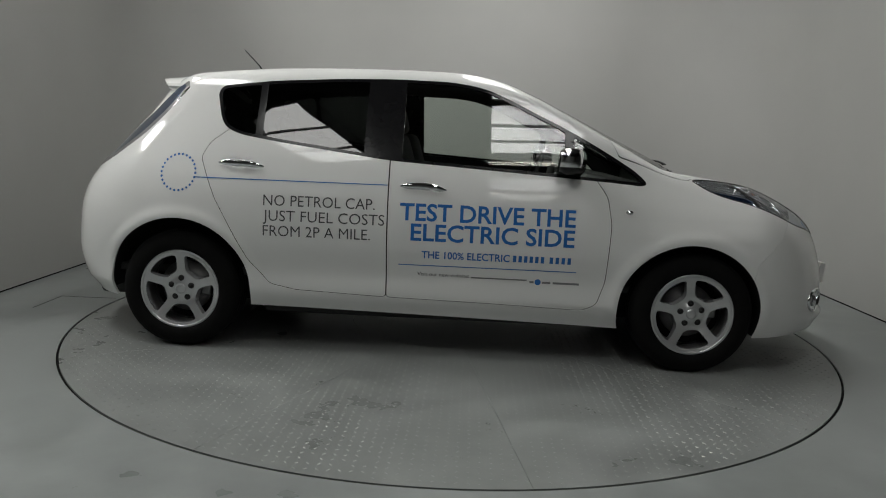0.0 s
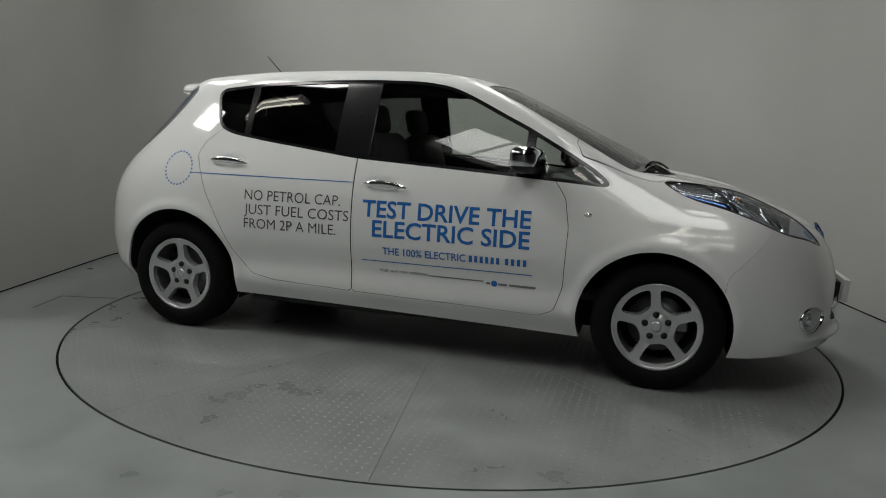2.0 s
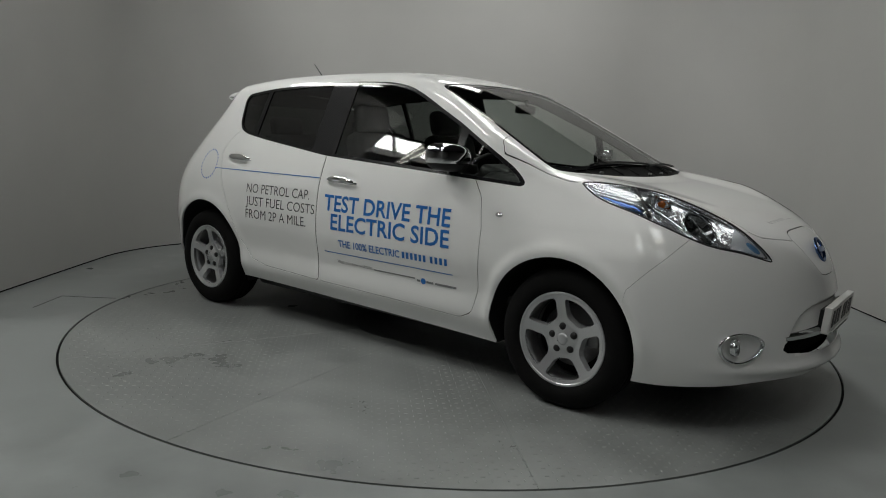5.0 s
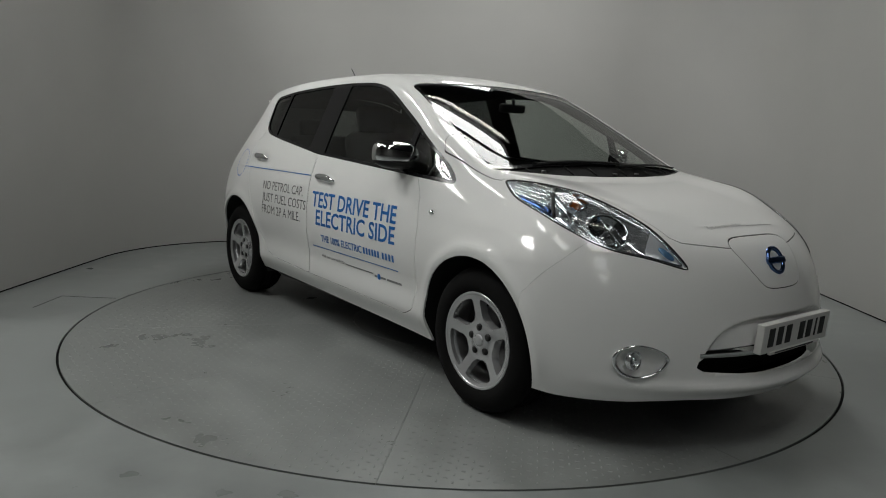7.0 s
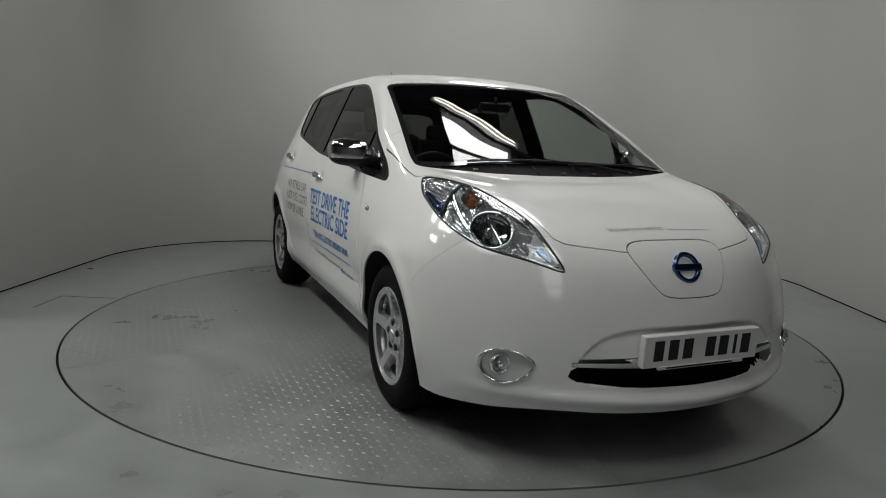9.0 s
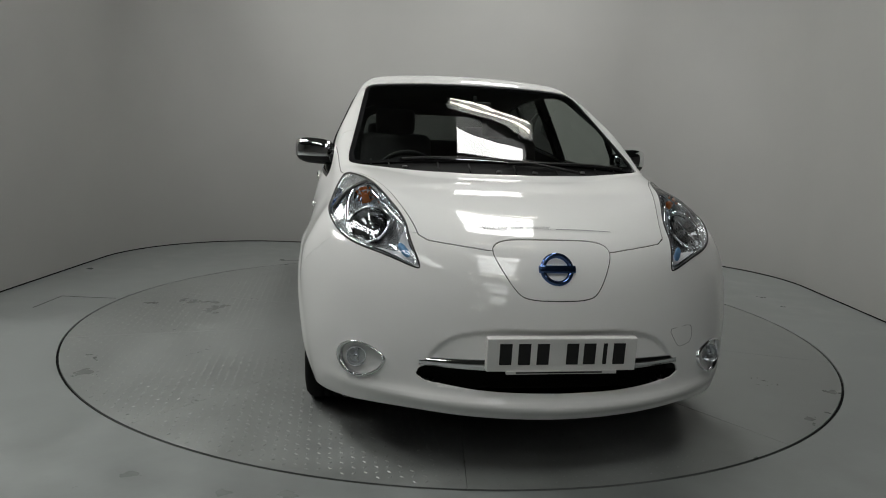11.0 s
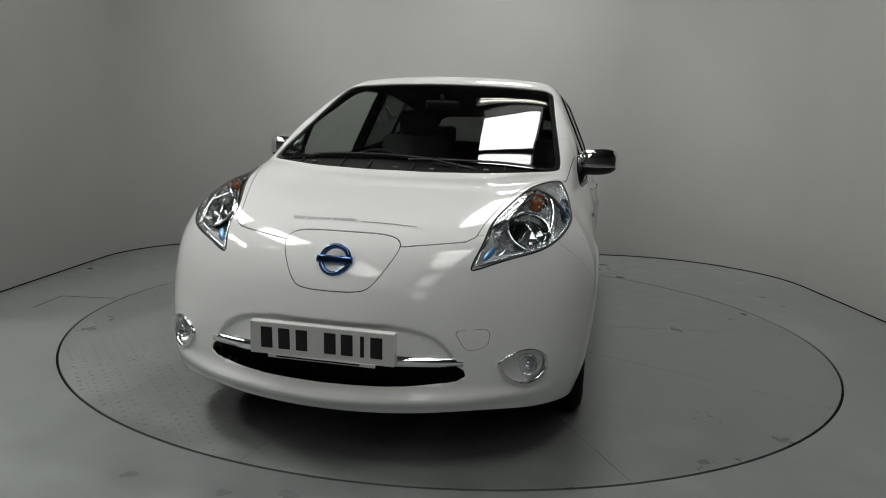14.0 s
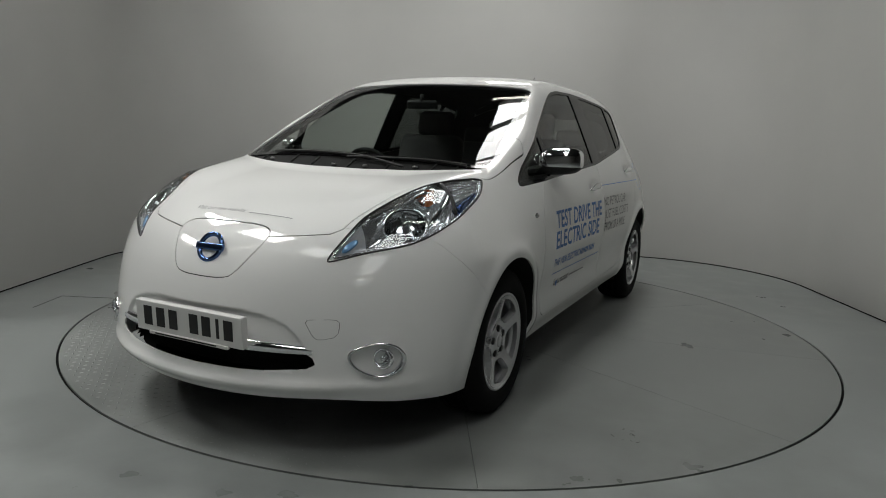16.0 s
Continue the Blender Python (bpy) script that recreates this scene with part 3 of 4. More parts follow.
# the mouth in the bumper, the fog lamp pockets
MOUTH = smooth_loop([(-0.3, 0.318), (0.25, 0.326), (0.486, 0.350), (0.465, 0.405), (0.25, 0.400), (-0.3, 0.395)], 1)
FOG = smooth_loop([(0.583, 0.408), (0.582, 0.388), (0.602, 0.358), (0.640, 0.332), (0.685, 0.322), (0.725, 0.345), (0.741, 0.390), (0.722, 0.430), (0.680, 0.448), (0.635, 0.441), (0.600, 0.424)], 2)
m_, S = split(S, np.where(S[0][:, 0] > 1.9, front_view(S, MOUTH), 1.0))
panel("grille_mouth", both(moved(m_, -0.05)), DARK_GAP, car, "black lower air intake", 0)
LIP = edged((m_[0], m_[1], m_[2]), 0.05)
f_, S = split(S, np.where(S[0][:, 0] > 1.8, front_view(S, FOG), 1.0))
fd_ = front_view(f_, FOG)
pair("fog_pocket", moved(f_, -np.minimum(0.022, -fd_ * 0.8)), PAINT, car, "white fog lamp pocket", 0)
bumper = cut_panel("front_bumper", PAINT, lambda M: np.where(M[0][:, 0] > 1.5, side_view(M, BUMPER), 1.0), two=False, gap_width=0.0012)
panel("body", both(S), PAINT, car, "gloss white painted body shell", 0.012)
sv = seams[0]
for s_ in seams[1:]:
    sv = np.concatenate([sv[0], s_[0]]), np.concatenate([sv[1], s_[1]]), np.concatenate([sv[2], s_[2] + len(sv[0])])
panel("shut_line", both(sv), SEAM, car, "thin dark gaps between the panels", 0)

# ---- wheels ----
def wheel():
    """Tyre, five-spoke rim, nuts, brake disc; the axle along z, the outside up."""
    root = new("wheel")
    part("tyre", lathe([(0.208, 0.0), (0.222, 0.012), (0.25, 0.016), (0.285, 0.010), (0.305, -0.006), (0.3155, -0.03), (0.316, -0.058), (0.309, -0.060), (0.309, -0.068), (0.316, -0.070), (0.3165, -0.095), (0.309, -0.097), (0.309, -0.105), (0.3165, -0.107), (0.316, -0.135), (0.309, -0.137), (0.309, -0.145), (0.316, -0.147), (0.3155, -0.165), (0.30, -0.195),
                        (0.25, -0.21), (0.21, -0.20)], 96), RUBBER, root, "black rubber tyre")
    part("rim", lathe([(0.2125, -0.004), (0.2130, 0.004), (0.2095, 0.0075), (0.2040, 0.0065), (0.1985, 0.0045), (0.1980, -0.01), (0.190, -0.03), (0.182, -0.10), (0.19, -0.19)], 96), ALLOY, root, "silver alloy rim")
    # the face: a dished disc with five rounded openings
    nr, na = 34, 300
    rr, aa = np.meshgrid(np.linspace(0.0, 0.199, nr), np.linspace(0, 2 * np.pi, na, endpoint=False), indexing="ij")
    prof = curve([(0, -0.012), (0.03, -0.012), (0.07, -0.020), (0.13, -0.010), (0.18, 0.0), (0.199, 0.004)])
    V = np.stack([rr * np.cos(aa), rr * np.sin(aa), prof(rr)], -1).reshape(-1, 3)
    i, j = np.meshgrid(np.arange(nr - 1), np.arange(na), indexing="ij")
    q = np.stack([i * na + j, (i + 1) * na + j, (i + 1) * na + (j + 1) % na, i * na + (j + 1) % na], -1).reshape(-1, 4)
    tip = -(prof(rr + 0.002) - prof(rr - 0.002)) / 0.004 * 1.6
    N = np.stack([tip * np.cos(aa), tip * np.sin(aa), np.ones_like(rr)], -1).reshape(-1, 3)
    N /= np.linalg.norm(N, axis=1, keepdims=True)
    F = tidy(V, N, np.concatenate([q[:, [0, 1, 2]], q[:, [0, 2, 3]]]))
    hole = smooth_loop([(0.087, -0.036), (0.150, -0.082), (0.163, -0.083), (0.179, -0.048), (0.1865, 0.0), (0.179, 0.048), (0.163, 0.083), (0.150, 0.082), (0.087, 0.036)], 2, 0.012)
    for k in range(5):
        a = radians(96 + 36 + 72 * k)
        u, v = F[0][:, 0] * math.cos(a) + F[0][:, 1] * math.sin(a), -F[0][:, 0] * math.sin(a) + F[0][:, 1] * math.cos(a)
        _, F = split(F, signed(u, v, hole))
    V, N, T = edged(F, 0.035)
    part("rim_face", (V, T), ALLOY, root, "five-spoke silver alloy face", normals=N)
    for k in range(5):
        a = radians(96 + 72 * k)
        nut = part("wheel_nut", lathe([(0.001, -0.004), (0.0145, -0.004), (0.0165, -0.009), (0.0165, -0.03)], 14, pose(0.056 * math.cos(a), 0.056 * math.sin(a), -0.008)), SATIN, root, "recessed dark wheel nut")
    part("hub_cap", lathe([(0.001, -0.004), (0.018, -0.005), (0.026, -0.009), (0.027, -0.014)], 32), ALLOY, root, "round silver hub cap")
    part("brake_disc", lathe([(0.03, -0.10), (0.14, -0.10), (0.14, -0.125), (0.03, -0.125)], 48), STEEL, root, "steel brake disc")
    part("brake_caliper", box(0.06, 0.10, 0.05, pose(0.115, 0.02, -0.09), 0.012), STEEL, root)
    part("inner_barrel", lathe([(0.191, -0.030), (0.184, -0.06), (0.182, -0.125)], 64), STEEL, root, "dull silver inner barrel")
    part("barrel_back", lathe([(0.182, -0.13), (0.05, -0.135), (0.001, -0.135)], 48), DARK_GAP, root)
    return root


first_wheel = wheel()
first_wheel.parent = car
FACE_Y = 0.858
first_wheel.matrix_basis = pose(1.35, -FACE_Y, 0.314, 90, 0, 0)
tagged(first_wheel, "silver five-spoke alloy wheel with a black tyre")
for wx, wy, wz in ((-1.35, -FACE_Y + 0.02, 0), (1.35, FACE_Y, 180), (-1.35, FACE_Y - 0.02, 180)):
    copy_thing(first_wheel, pose(wx, wy, 0.314, 90, 0, wz) @ pose(0, 0, 0, 0, 0, -7 if wx < 0 else 0))

# wheel wells, underbody and the dark lining inside the shell
def well(cx, cz, r):
    b = bmesh.new()
    a = np.linspace(-0.3, math.pi + (0.3 if cx > 0 else 0.05), 40)
    x, z = cx + r * np.cos(a), cz + r * np.sin(a)
    q = np.stack([x, 0 * x, z], -1)
    edge = shoot(q, np.broadcast_to(np.array((0.0, -1.0, 0.0)), q.shape))
    rows = [[b.verts.new((u, v + 0.006, w)) for u, v, w in edge]]
    rows.append([b.verts.new((u, -0.55, w)) for u, w in zip(x, z)])
    for k in range(len(a) - 1):
        b.faces.new((rows[0][k], rows[0][k + 1], rows[1][k + 1], rows[1][k]))
    b.faces.new(rows[1])
    return b


for cx_, r_ in ((1.327, 0.366), (-1.35, 0.388)):
    for sgn in (1, -1):
        wb = well(cx_, 0.315, r_)
        bmesh.ops.scale(wb, vec=(1, sgn, 1), verts=wb.verts)
        part("wheel_well", wb, SATIN, car, "black wheel arch liner")
part("underbody", box(3.9, 1.08, 0.10, pose(0.0, 0, 0.25), 0.03), SATIN, car, "dark flat underbody")
part("battery_case", box(1.85, 1.52, 0.12, pose(0.0, 0, 0.25), 0.03), SATIN, car, "dark battery case between the axles")

# ---- the turntable's plates ----
def sector(r0, r1, a0, a1, gap=0.0009, z=0.0, deep=0.012):
    """A plate of a ring between two angles, less half a gap at each side."""
    n = 20
    v = []
    for r in (r0, r1):
        s = gap / r
        v += [(r * math.cos(a), r * math.sin(a), z) for a in np.linspace(a0 + s, a1 - s, n)]
    v += [(x, y, z - deep) for x, y, _ in v]
    f = [(i, n + i, n + i + 1, i + 1) for i in range(n - 1)]
    f += [(n + i, 3 * n + i, 3 * n + i + 1, n + i + 1) for i in range(n - 1)] + [(0, 2 * n, 3 * n, n), (n - 1, 2 * n - 1, 4 * n - 1, 3 * n - 1)]
    f += [(i + 1, 2 * n + i + 1, 2 * n + i, i) for i in range(n - 1)]
    return v, f


part("bed", lathe([(0.004, -0.014), (DISC - 0.003, -0.014), (DISC - 0.003, -0.2)], 120), DARK_GAP, turntable, "dark steel bed below the plates")
for k in range(10):
    a = radians(-80.5 + 36.4 * k)
    part("deck_plate", sector(0.62, DISC, a, a + radians(36.4 if k < 9 else 32.4)), PLATE_PAINT, turntable, smooth=False)
part("hub_plate", lathe([(0.002, 0.0), (0.618, 0.0), (0.618, -0.012)], 64), PLATE_PAINT, turntable, smooth=False)
# flat black ring added in the open gap, its shade as colour
part("gap_ring", ring_mesh(DISC - 0.002, DISC + 0.0125, -0.008), DARK_GAP, turntable, "black ring drawn as the shade in the gap round the turntable")


def tread_bars():
    """Small raised bars, turned to and fro, over the plates but for worn stretches."""
    rng = np.random.default_rng(4)
    pitch = 0.041
    g = np.arange(-DISC, DISC, pitch)
    X, Y = np.meshgrid(g, g, indexing="ij")
    turn = (np.add.outer(np.arange(len(g)), np.arange(len(g))) % 2) * np.pi / 2 + np.pi / 4
    X, Y, turn = X.ravel(), Y.ravel(), turn.ravel()
    ang = np.degrees(np.arctan2(Y, X)) % 360
    rad = np.hypot(X, Y)
    ok = (rad < DISC - 0.03) & (rad > 0.65) & (np.abs(((ang - (-80.5 % 360)) % 36.4)) * np.pi / 180 * rad > 0.03)
    ok &= rng.random(len(X)) > 0.04
    ok &= (ang > 185) & (ang < 360) | (ang < 18)
    X, Y, turn = X[ok], Y[ok], turn[ok]
    n = len(X)
    at = np.degrees(np.arctan2(Y, X))
    h = 0.0005 + 0.0018 * step(-66, -50, at) * step(-6, -14, at) + 0.0005 * step(-178, -150, at) * step(-72, -80, at) + 0.0004 * (0.5 + 0.5 * np.sin(X * 2.1 + 1) * np.cos(Y * 1.7))
    c, s = np.cos(turn), np.sin(turn)
    L, W = 0.0115, 0.0052
    pts = []
    for u, w, z in ((-L, 0, -0.001), (-L * 0.4, -W, -0.001), (L * 0.4, -W, -0.001), (L, 0, -0.001), (L * 0.4, W, -0.001), (-L * 0.4, W, -0.001), (-L * 0.5, 0, 1), (L * 0.5, 0, 1)):
        pts.append(np.stack([X + u * c - w * s, Y + u * s + w * c, h if z == 1 else np.full(n, z)], 1))
    V = np.stack(pts, 1).reshape(-1, 3)
    o = (np.arange(n) * 8)[:, None]
    F = [o + np.array(t) for t in ((0, 1, 6), (1, 2, 7), (1, 7, 6), (2, 3, 7), (3, 4, 7), (4, 5, 6), (4, 6, 7), (5, 0, 6))]
    return V, np.concatenate(F)


tagged(part("tread_relief", tread_bars(), BRIGHT_PAINT, turntable, "small raised tread bars, lighter in colour for their glints", smooth=False), kind="stuff")


# scuffs: thin dark flakes and scratches
def scuffs(spots, seed, z=0.0012):
    rng = np.random.default_rng(seed)
    V, F = [], []
    for cx, cy, size, count in spots:
        for _ in range(count):
            x, y = cx + rng.normal() * size, cy + rng.normal() * size * 0.6
            a, l, w = rng.random() * 3.1, size * (0.08 + 0.25 * rng.random()), size * (0.03 + 0.07 * rng.random())
            k = len(V)
            m = 7
            for q in range(m):
                t = 2 * np.pi * q / m
                u, v = l * np.cos(t) * (0.6 + 0.6 * rng.random()), w * np.sin(t) * (0.6 + 0.6 * rng.random())
                V.append((x + u * np.cos(a) - v * np.sin(a), y + u * np.sin(a) + v * np.cos(a), z))
            F.append(tuple(range(k, k + m)))
    return V, F


SCUFF = material("dark_rubber_scuff", (0.09, 0.092, 0.09), 0.6, spread=0.3, scale=60)
deck_spots = [(0.62, -1.42, 0.05, 10), (-0.9, -1.5, 0.03, 6), (0.25, -1.75, 0.03, 5), (1.35, -1.35, 0.04, 9), (1.25, 1.42, 0.05, 9), (-0.35, -1.9, 0.03, 5), (1.78, -0.75, 0.03, 5),
              (1.55, 0.6, 0.02, 4), (-1.35, -1.3, 0.03, 6), (1.0, -1.85, 0.025, 5), (0.1, -2.0, 0.02, 4), (1.85, 0.2, 0.03, 4)]
tagged(part("scuff_marking", scuffs(deck_spots, 3, 0.0030), SCUFF, turntable, "dark scuffs and rubber marks"), kind="stuff")
tagged(part("floor_scuff_marking", scuffs([(-2.35, -1.45, 0.018, 5), (-2.5, -1.9, 0.014, 4), (-1.2, -2.35, 0.012, 3), (-0.25, -2.5, 0.012, 3), (-2.6, -0.6, 0.03, 4), (2.5, -0.9, 0.02, 4), (-1.75, -2.2, 0.018, 4), (-2.05, -2.0, 0.012, 3), (0.9, -2.42, 0.012, 3), (2.1, -1.75, 0.015, 4)], 8, 0.002), SCUFF),
       "small dark scuffs on the painted floor", "scuff", kind="stuff")
hatch = bmesh.new()
for p0, p1 in (((-2.64, -0.15), (-2.64, 0.18)), ((-2.64, 0.18), (-2.27, 0.18))):
    d = Vector(p1) - Vector(p0)
    box(d.length, 0.007, 0.002, pose((p0[0] + p1[0]) / 2, (p0[1] + p1[1]) / 2, 0.0012, 0, 0, math.degrees(math.atan2(d.y, d.x))), bm=hatch)
tagged(part("trim_floor_hatch", hatch, SCUFF, smooth=False), "thin joint of a hatch in the painted floor", "floor joint", kind="structure")


# ---- lettering and graphics on the sides ----
def on_side(x, z, s, lift=0.0015):
    """Points of the skin at (x, z) on the right (s = -1) or left side."""
    x, z = np.asarray(x, float), np.asarray(z, float)
    a = np.stack([x, np.zeros_like(x), z], -1)
    p = shoot(a, np.broadcast_to(np.array((0.0, s, 0.0)), a.shape))
    return p + slope(p) * lift


def on_top(x, y, lift=0.0015):
    x, y = np.asarray(x, float), np.asarray(y, float)
    a = np.stack([x, y, np.full_like(x, 0.6)], -1)
    p = shoot(a, np.broadcast_to(np.array((0.0, 0.0, 1.0)), a.shape))
    return p + slope(p) * lift


def on_front(y, z, lift=0.0015):
    y, z = np.asarray(y, float), np.asarray(z, float)
    a = np.stack([np.full_like(y, 1.3), y, z], -1)
    p = shoot(a, np.broadcast_to(np.array((1.0, 0.0, 0.0)), a.shape))
    return p + slope(p) * lift


def letters(text, width, height, bold=0.0):
    """The flat mesh of a line of text, its capitals height high and the line width wide: points (u, v) and faces."""
    cu = bpy.data.curves.new("text", "FONT")
    cu.body, cu.size, cu.offset, cu.resolution_u = text, 1.0, bold, 3
    ob = bpy.data.objects.new("text", cu)
    scene.collection.objects.link(ob)
    me = bpy.data.meshes.new_from_object(ob.evaluated_get(bpy.context.evaluated_depsgraph_get()))
    bpy.data.objects.remove(ob)
    v = np.array([x.co[:2] for x in me.vertices])
    f = [tuple(p.vertices) for p in me.polygons]
    bpy.data.meshes.remove(me)
    v[:, 0] -= v[:, 0].min()
    return v * (width / v[:, 0].max(), height / 0.70), f


def strip(w, h, n=24):
    """A flat bar of n pieces."""
    u = np.linspace(0, w, n + 1)
    v = np.concatenate([np.stack([u, 0 * u], 1), np.stack([u, 0 * u + h], 1)])
    return v, [(i, i + 1, n + 2 + i, n + 1 + i) for i in range(n)]


def decal(name, shape, x0, z0, s, mat, parent, label="", lift=0.0018):
    """Lays a flat shape on a side; it reads forwards on the right side, backwards along x on the left."""
    v, f = shape
    p = on_side(x0 + v[:, 0] if s < 0 else x0 - v[:, 0], z0 + v[:, 1], s, lift)
    return part(name, (p, f), mat, parent, label, normals=slope(p))


def line(text, width, height, bold, x0, z0, s, mat, parent, look_):
    """Lays a line of text on a side, word by word."""
    v, f = letters(text, width, height, bold)
    spans = sorted((min(v[i, 0] for i in q), max(v[i, 0] for i in q), k) for k, q in enumerate(f))
    words, end = [], -9.0
    for a, b, k in spans:
        if a > end + 0.30 * height:
            words.append([])
        words[-1].append(f[k])
        end = max(end, b)
    for q in words:
        used = sorted({i for t in q for i in t})
        index = {i: n for n, i in enumerate(used)}
        decal("word", (v[used], [tuple(index[i] for i in t) for t in q]), x0, z0, s, mat, parent, look_)


def graphics(s, front, rear):
    bx = lambda a, b: a if s < 0 else b
    line("TEST DRIVE THE", 0.90, 0.086, 0.018, bx(-0.18, 0.72), 0.743, s, BLUE, front, "bold blue vinyl lettering")
    line("ELECTRIC SIDE", 0.84, 0.086, 0.018, bx(-0.12, 0.72), 0.640, s, BLUE, front, "bold blue vinyl lettering")
    line("THE 100% ELECTRIC", 0.455, 0.038, 0.014, bx(-0.06, 0.72), 0.548, s, BLUE, front, "small blue vinyl lettering")
    for a in [0.412 + 0.0285 * k for k in range(6)] + [0.600 + 0.0305 * k for k in range(4)]:
        decal("word_bar", strip(0.017, 0.034, 3), bx(a, 0.66 - a), 0.549, s, BLUE, front, "small blue bar in place of a brand word's letter")
    decal("blue_line", strip(0.92, 0.0045, 60), bx(-0.18, 0.72), 0.506, s, BLUE, front)
    line("Visit our new website:", 0.27, 0.020, 0.0, bx(-0.08, 0.66), 0.452, s, GREY_VINYL, front, "small grey lettering")
    decal("word_bar", strip(0.29, 0.007), bx(0.20, 0.38), 0.450, s, PALE_VINYL, front, "thin grey bar of small lettering")
    for a, w in ((0.505, 0.022), (0.568, 0.045), (0.625, 0.135)):
        decal("word_bar", strip(w, 0.011), bx(a, 0.72 - (a - 0.44)), 0.439, s, PALE_VINYL, front, "silver grey bar of an emblem's words")
    t = np.linspace(0, 2 * np.pi, 20, endpoint=False)
    decal("emblem_dot", (np.stack([0.016 * np.cos(t), 0.016 * np.sin(t)], 1), [tuple(range(20))]), bx(0.547, 0.61), 0.446, s, BLUE, front, "round blue emblem")
    for k, (w, text) in enumerate(((0.58, "NO PETROL CAP."), (0.632, "JUST FUEL COSTS"), (0.56, "FROM 2P A MILE."))):
        line(text, w, 0.056, -0.004, bx(-0.89, -0.26), 0.786 - 0.0785 * k, s, GREY_VINYL, rear, "thin dark grey vinyl lettering")
    decal("blue_line", strip(0.975, 0.0045, 60), bx(-1.225, -0.25), 0.9125, s, BLUE, rear)
    for k in range(26):
        a = 2 * math.pi * k / 26
        tt_ = np.linspace(0, 2 * np.pi, 10, endpoint=False)
        decal("ring_dot", (np.stack([0.006 * np.cos(tt_), 0.006 * np.sin(tt_)], 1), [tuple(range(10))]), -1.352 + 0.093 * math.cos(a), 0.935 + 0.093 * math.sin(a), s, BLUE, car)
    decal("blue_line", strip(0.03, 0.0045, 3), bx(-1.259, -1.229), 0.9125, s, BLUE, car)


for s_, k_ in ((-1, 0), (1, 1)):
    graphics(s_, front_doors[k_], rear_doors[k_])
v_, f_ = letters("Visit our new website:", 0.255, 0.024)
p_ = on_top(2.005 - v_[:, 1], -0.235 + v_[:, 0], 0.0018)
part("lettering", (p_, f_), PALE_VINYL, bonnet[0], "small grey lettering across the bonnet", normals=slope(p_))
v_, f_ = strip(0.21, 0.0035)
p_ = on_top(2.005 - v_[:, 1], 0.04 + v_[:, 0], 0.0018)
part("word_bar", (p_, f_), PALE_VINYL, bonnet[0], "thin grey bar of small lettering", normals=slope(p_))


# ---- fittings ----
def handle(x, z, s, door):
    """A chrome pull with rounded ends, standing off the door."""
    n = 17
    b = bmesh.new()
    rings = []
    for i, u in enumerate(np.linspace(-1, 1, n)):
        c = on_side([x + 0.122 * u], [z - 0.006 * u], s, 0.028 - 0.020 * abs(u) ** 3)[0]
        r = max(0.25, (1 - abs(u) ** 4)) * 0.019
        rings.append([b.verts.new((c[0], c[1] + 0.55 * r * math.cos(a), c[2] + r * math.sin(a))) for a in np.linspace(0, 2 * math.pi, 14, endpoint=False)])
    for p, q in zip(rings, rings[1:]):
        for k in range(14):
            b.faces.new((p[k], p[(k + 1) % 14], q[(k + 1) % 14], q[k]))
    b.faces.new(rings[0])
    b.faces.new(rings[-1])
    bmesh.ops.recalc_face_normals(b, faces=b.faces)
    return part("door_handle", b, CHROME, door, "chrome door handle")


for s_, k_ in ((-1, 0), (1, 1)):
    handle(-1.02, 0.985, s_, rear_doors[k_])
    handle(-0.065, 0.905, s_, front_doors[k_])
    ind = on_side([0.99], [0.828], s_, 0.002)[0]
    rep = part("side_repeater", lathe([(0.001, 0.010), (0.008, 0.007), (0.014, 0.003), (0.015, -0.002)], 24, pose(*ind, -90 * s_, 0, 0) @ Matrix.Diagonal((1.35, 0.8, 1, 1))), CHROME, car, "small clear oval side repeater")


def blob(rx, ry, rz, power=0.6, nu=32, nv=24):
    """A rounded block: points and faces of a superellipsoid."""
    def sp(c):
        return np.sign(c) * np.abs(c) ** power
    a, b = np.meshgrid(np.linspace(0, 2 * np.pi, nu, endpoint=False), np.linspace(-np.pi / 2, np.pi / 2, nv), indexing="ij")
    V = np.stack([rx * sp(np.cos(b)) * sp(np.cos(a)), ry * sp(np.cos(b)) * sp(np.sin(a)), rz * sp(np.sin(b))], -1).reshape(-1, 3)
    i, j = np.meshgrid(np.arange(nu), np.arange(nv - 1), indexing="ij")
    k = (i + 1) % nu
    q = np.stack([i * nv + j, k * nv + j, k * nv + j + 1, i * nv + j + 1], -1).reshape(-1, 4)
    T = np.concatenate([q[:, [0, 1, 2]], q[:, [0, 2, 3]]])
    N = V / np.array((rx, ry, rz)) ** 2
    return tidy(V, N / np.maximum(np.linalg.norm(N, axis=1, keepdims=True), 1e-9), T)


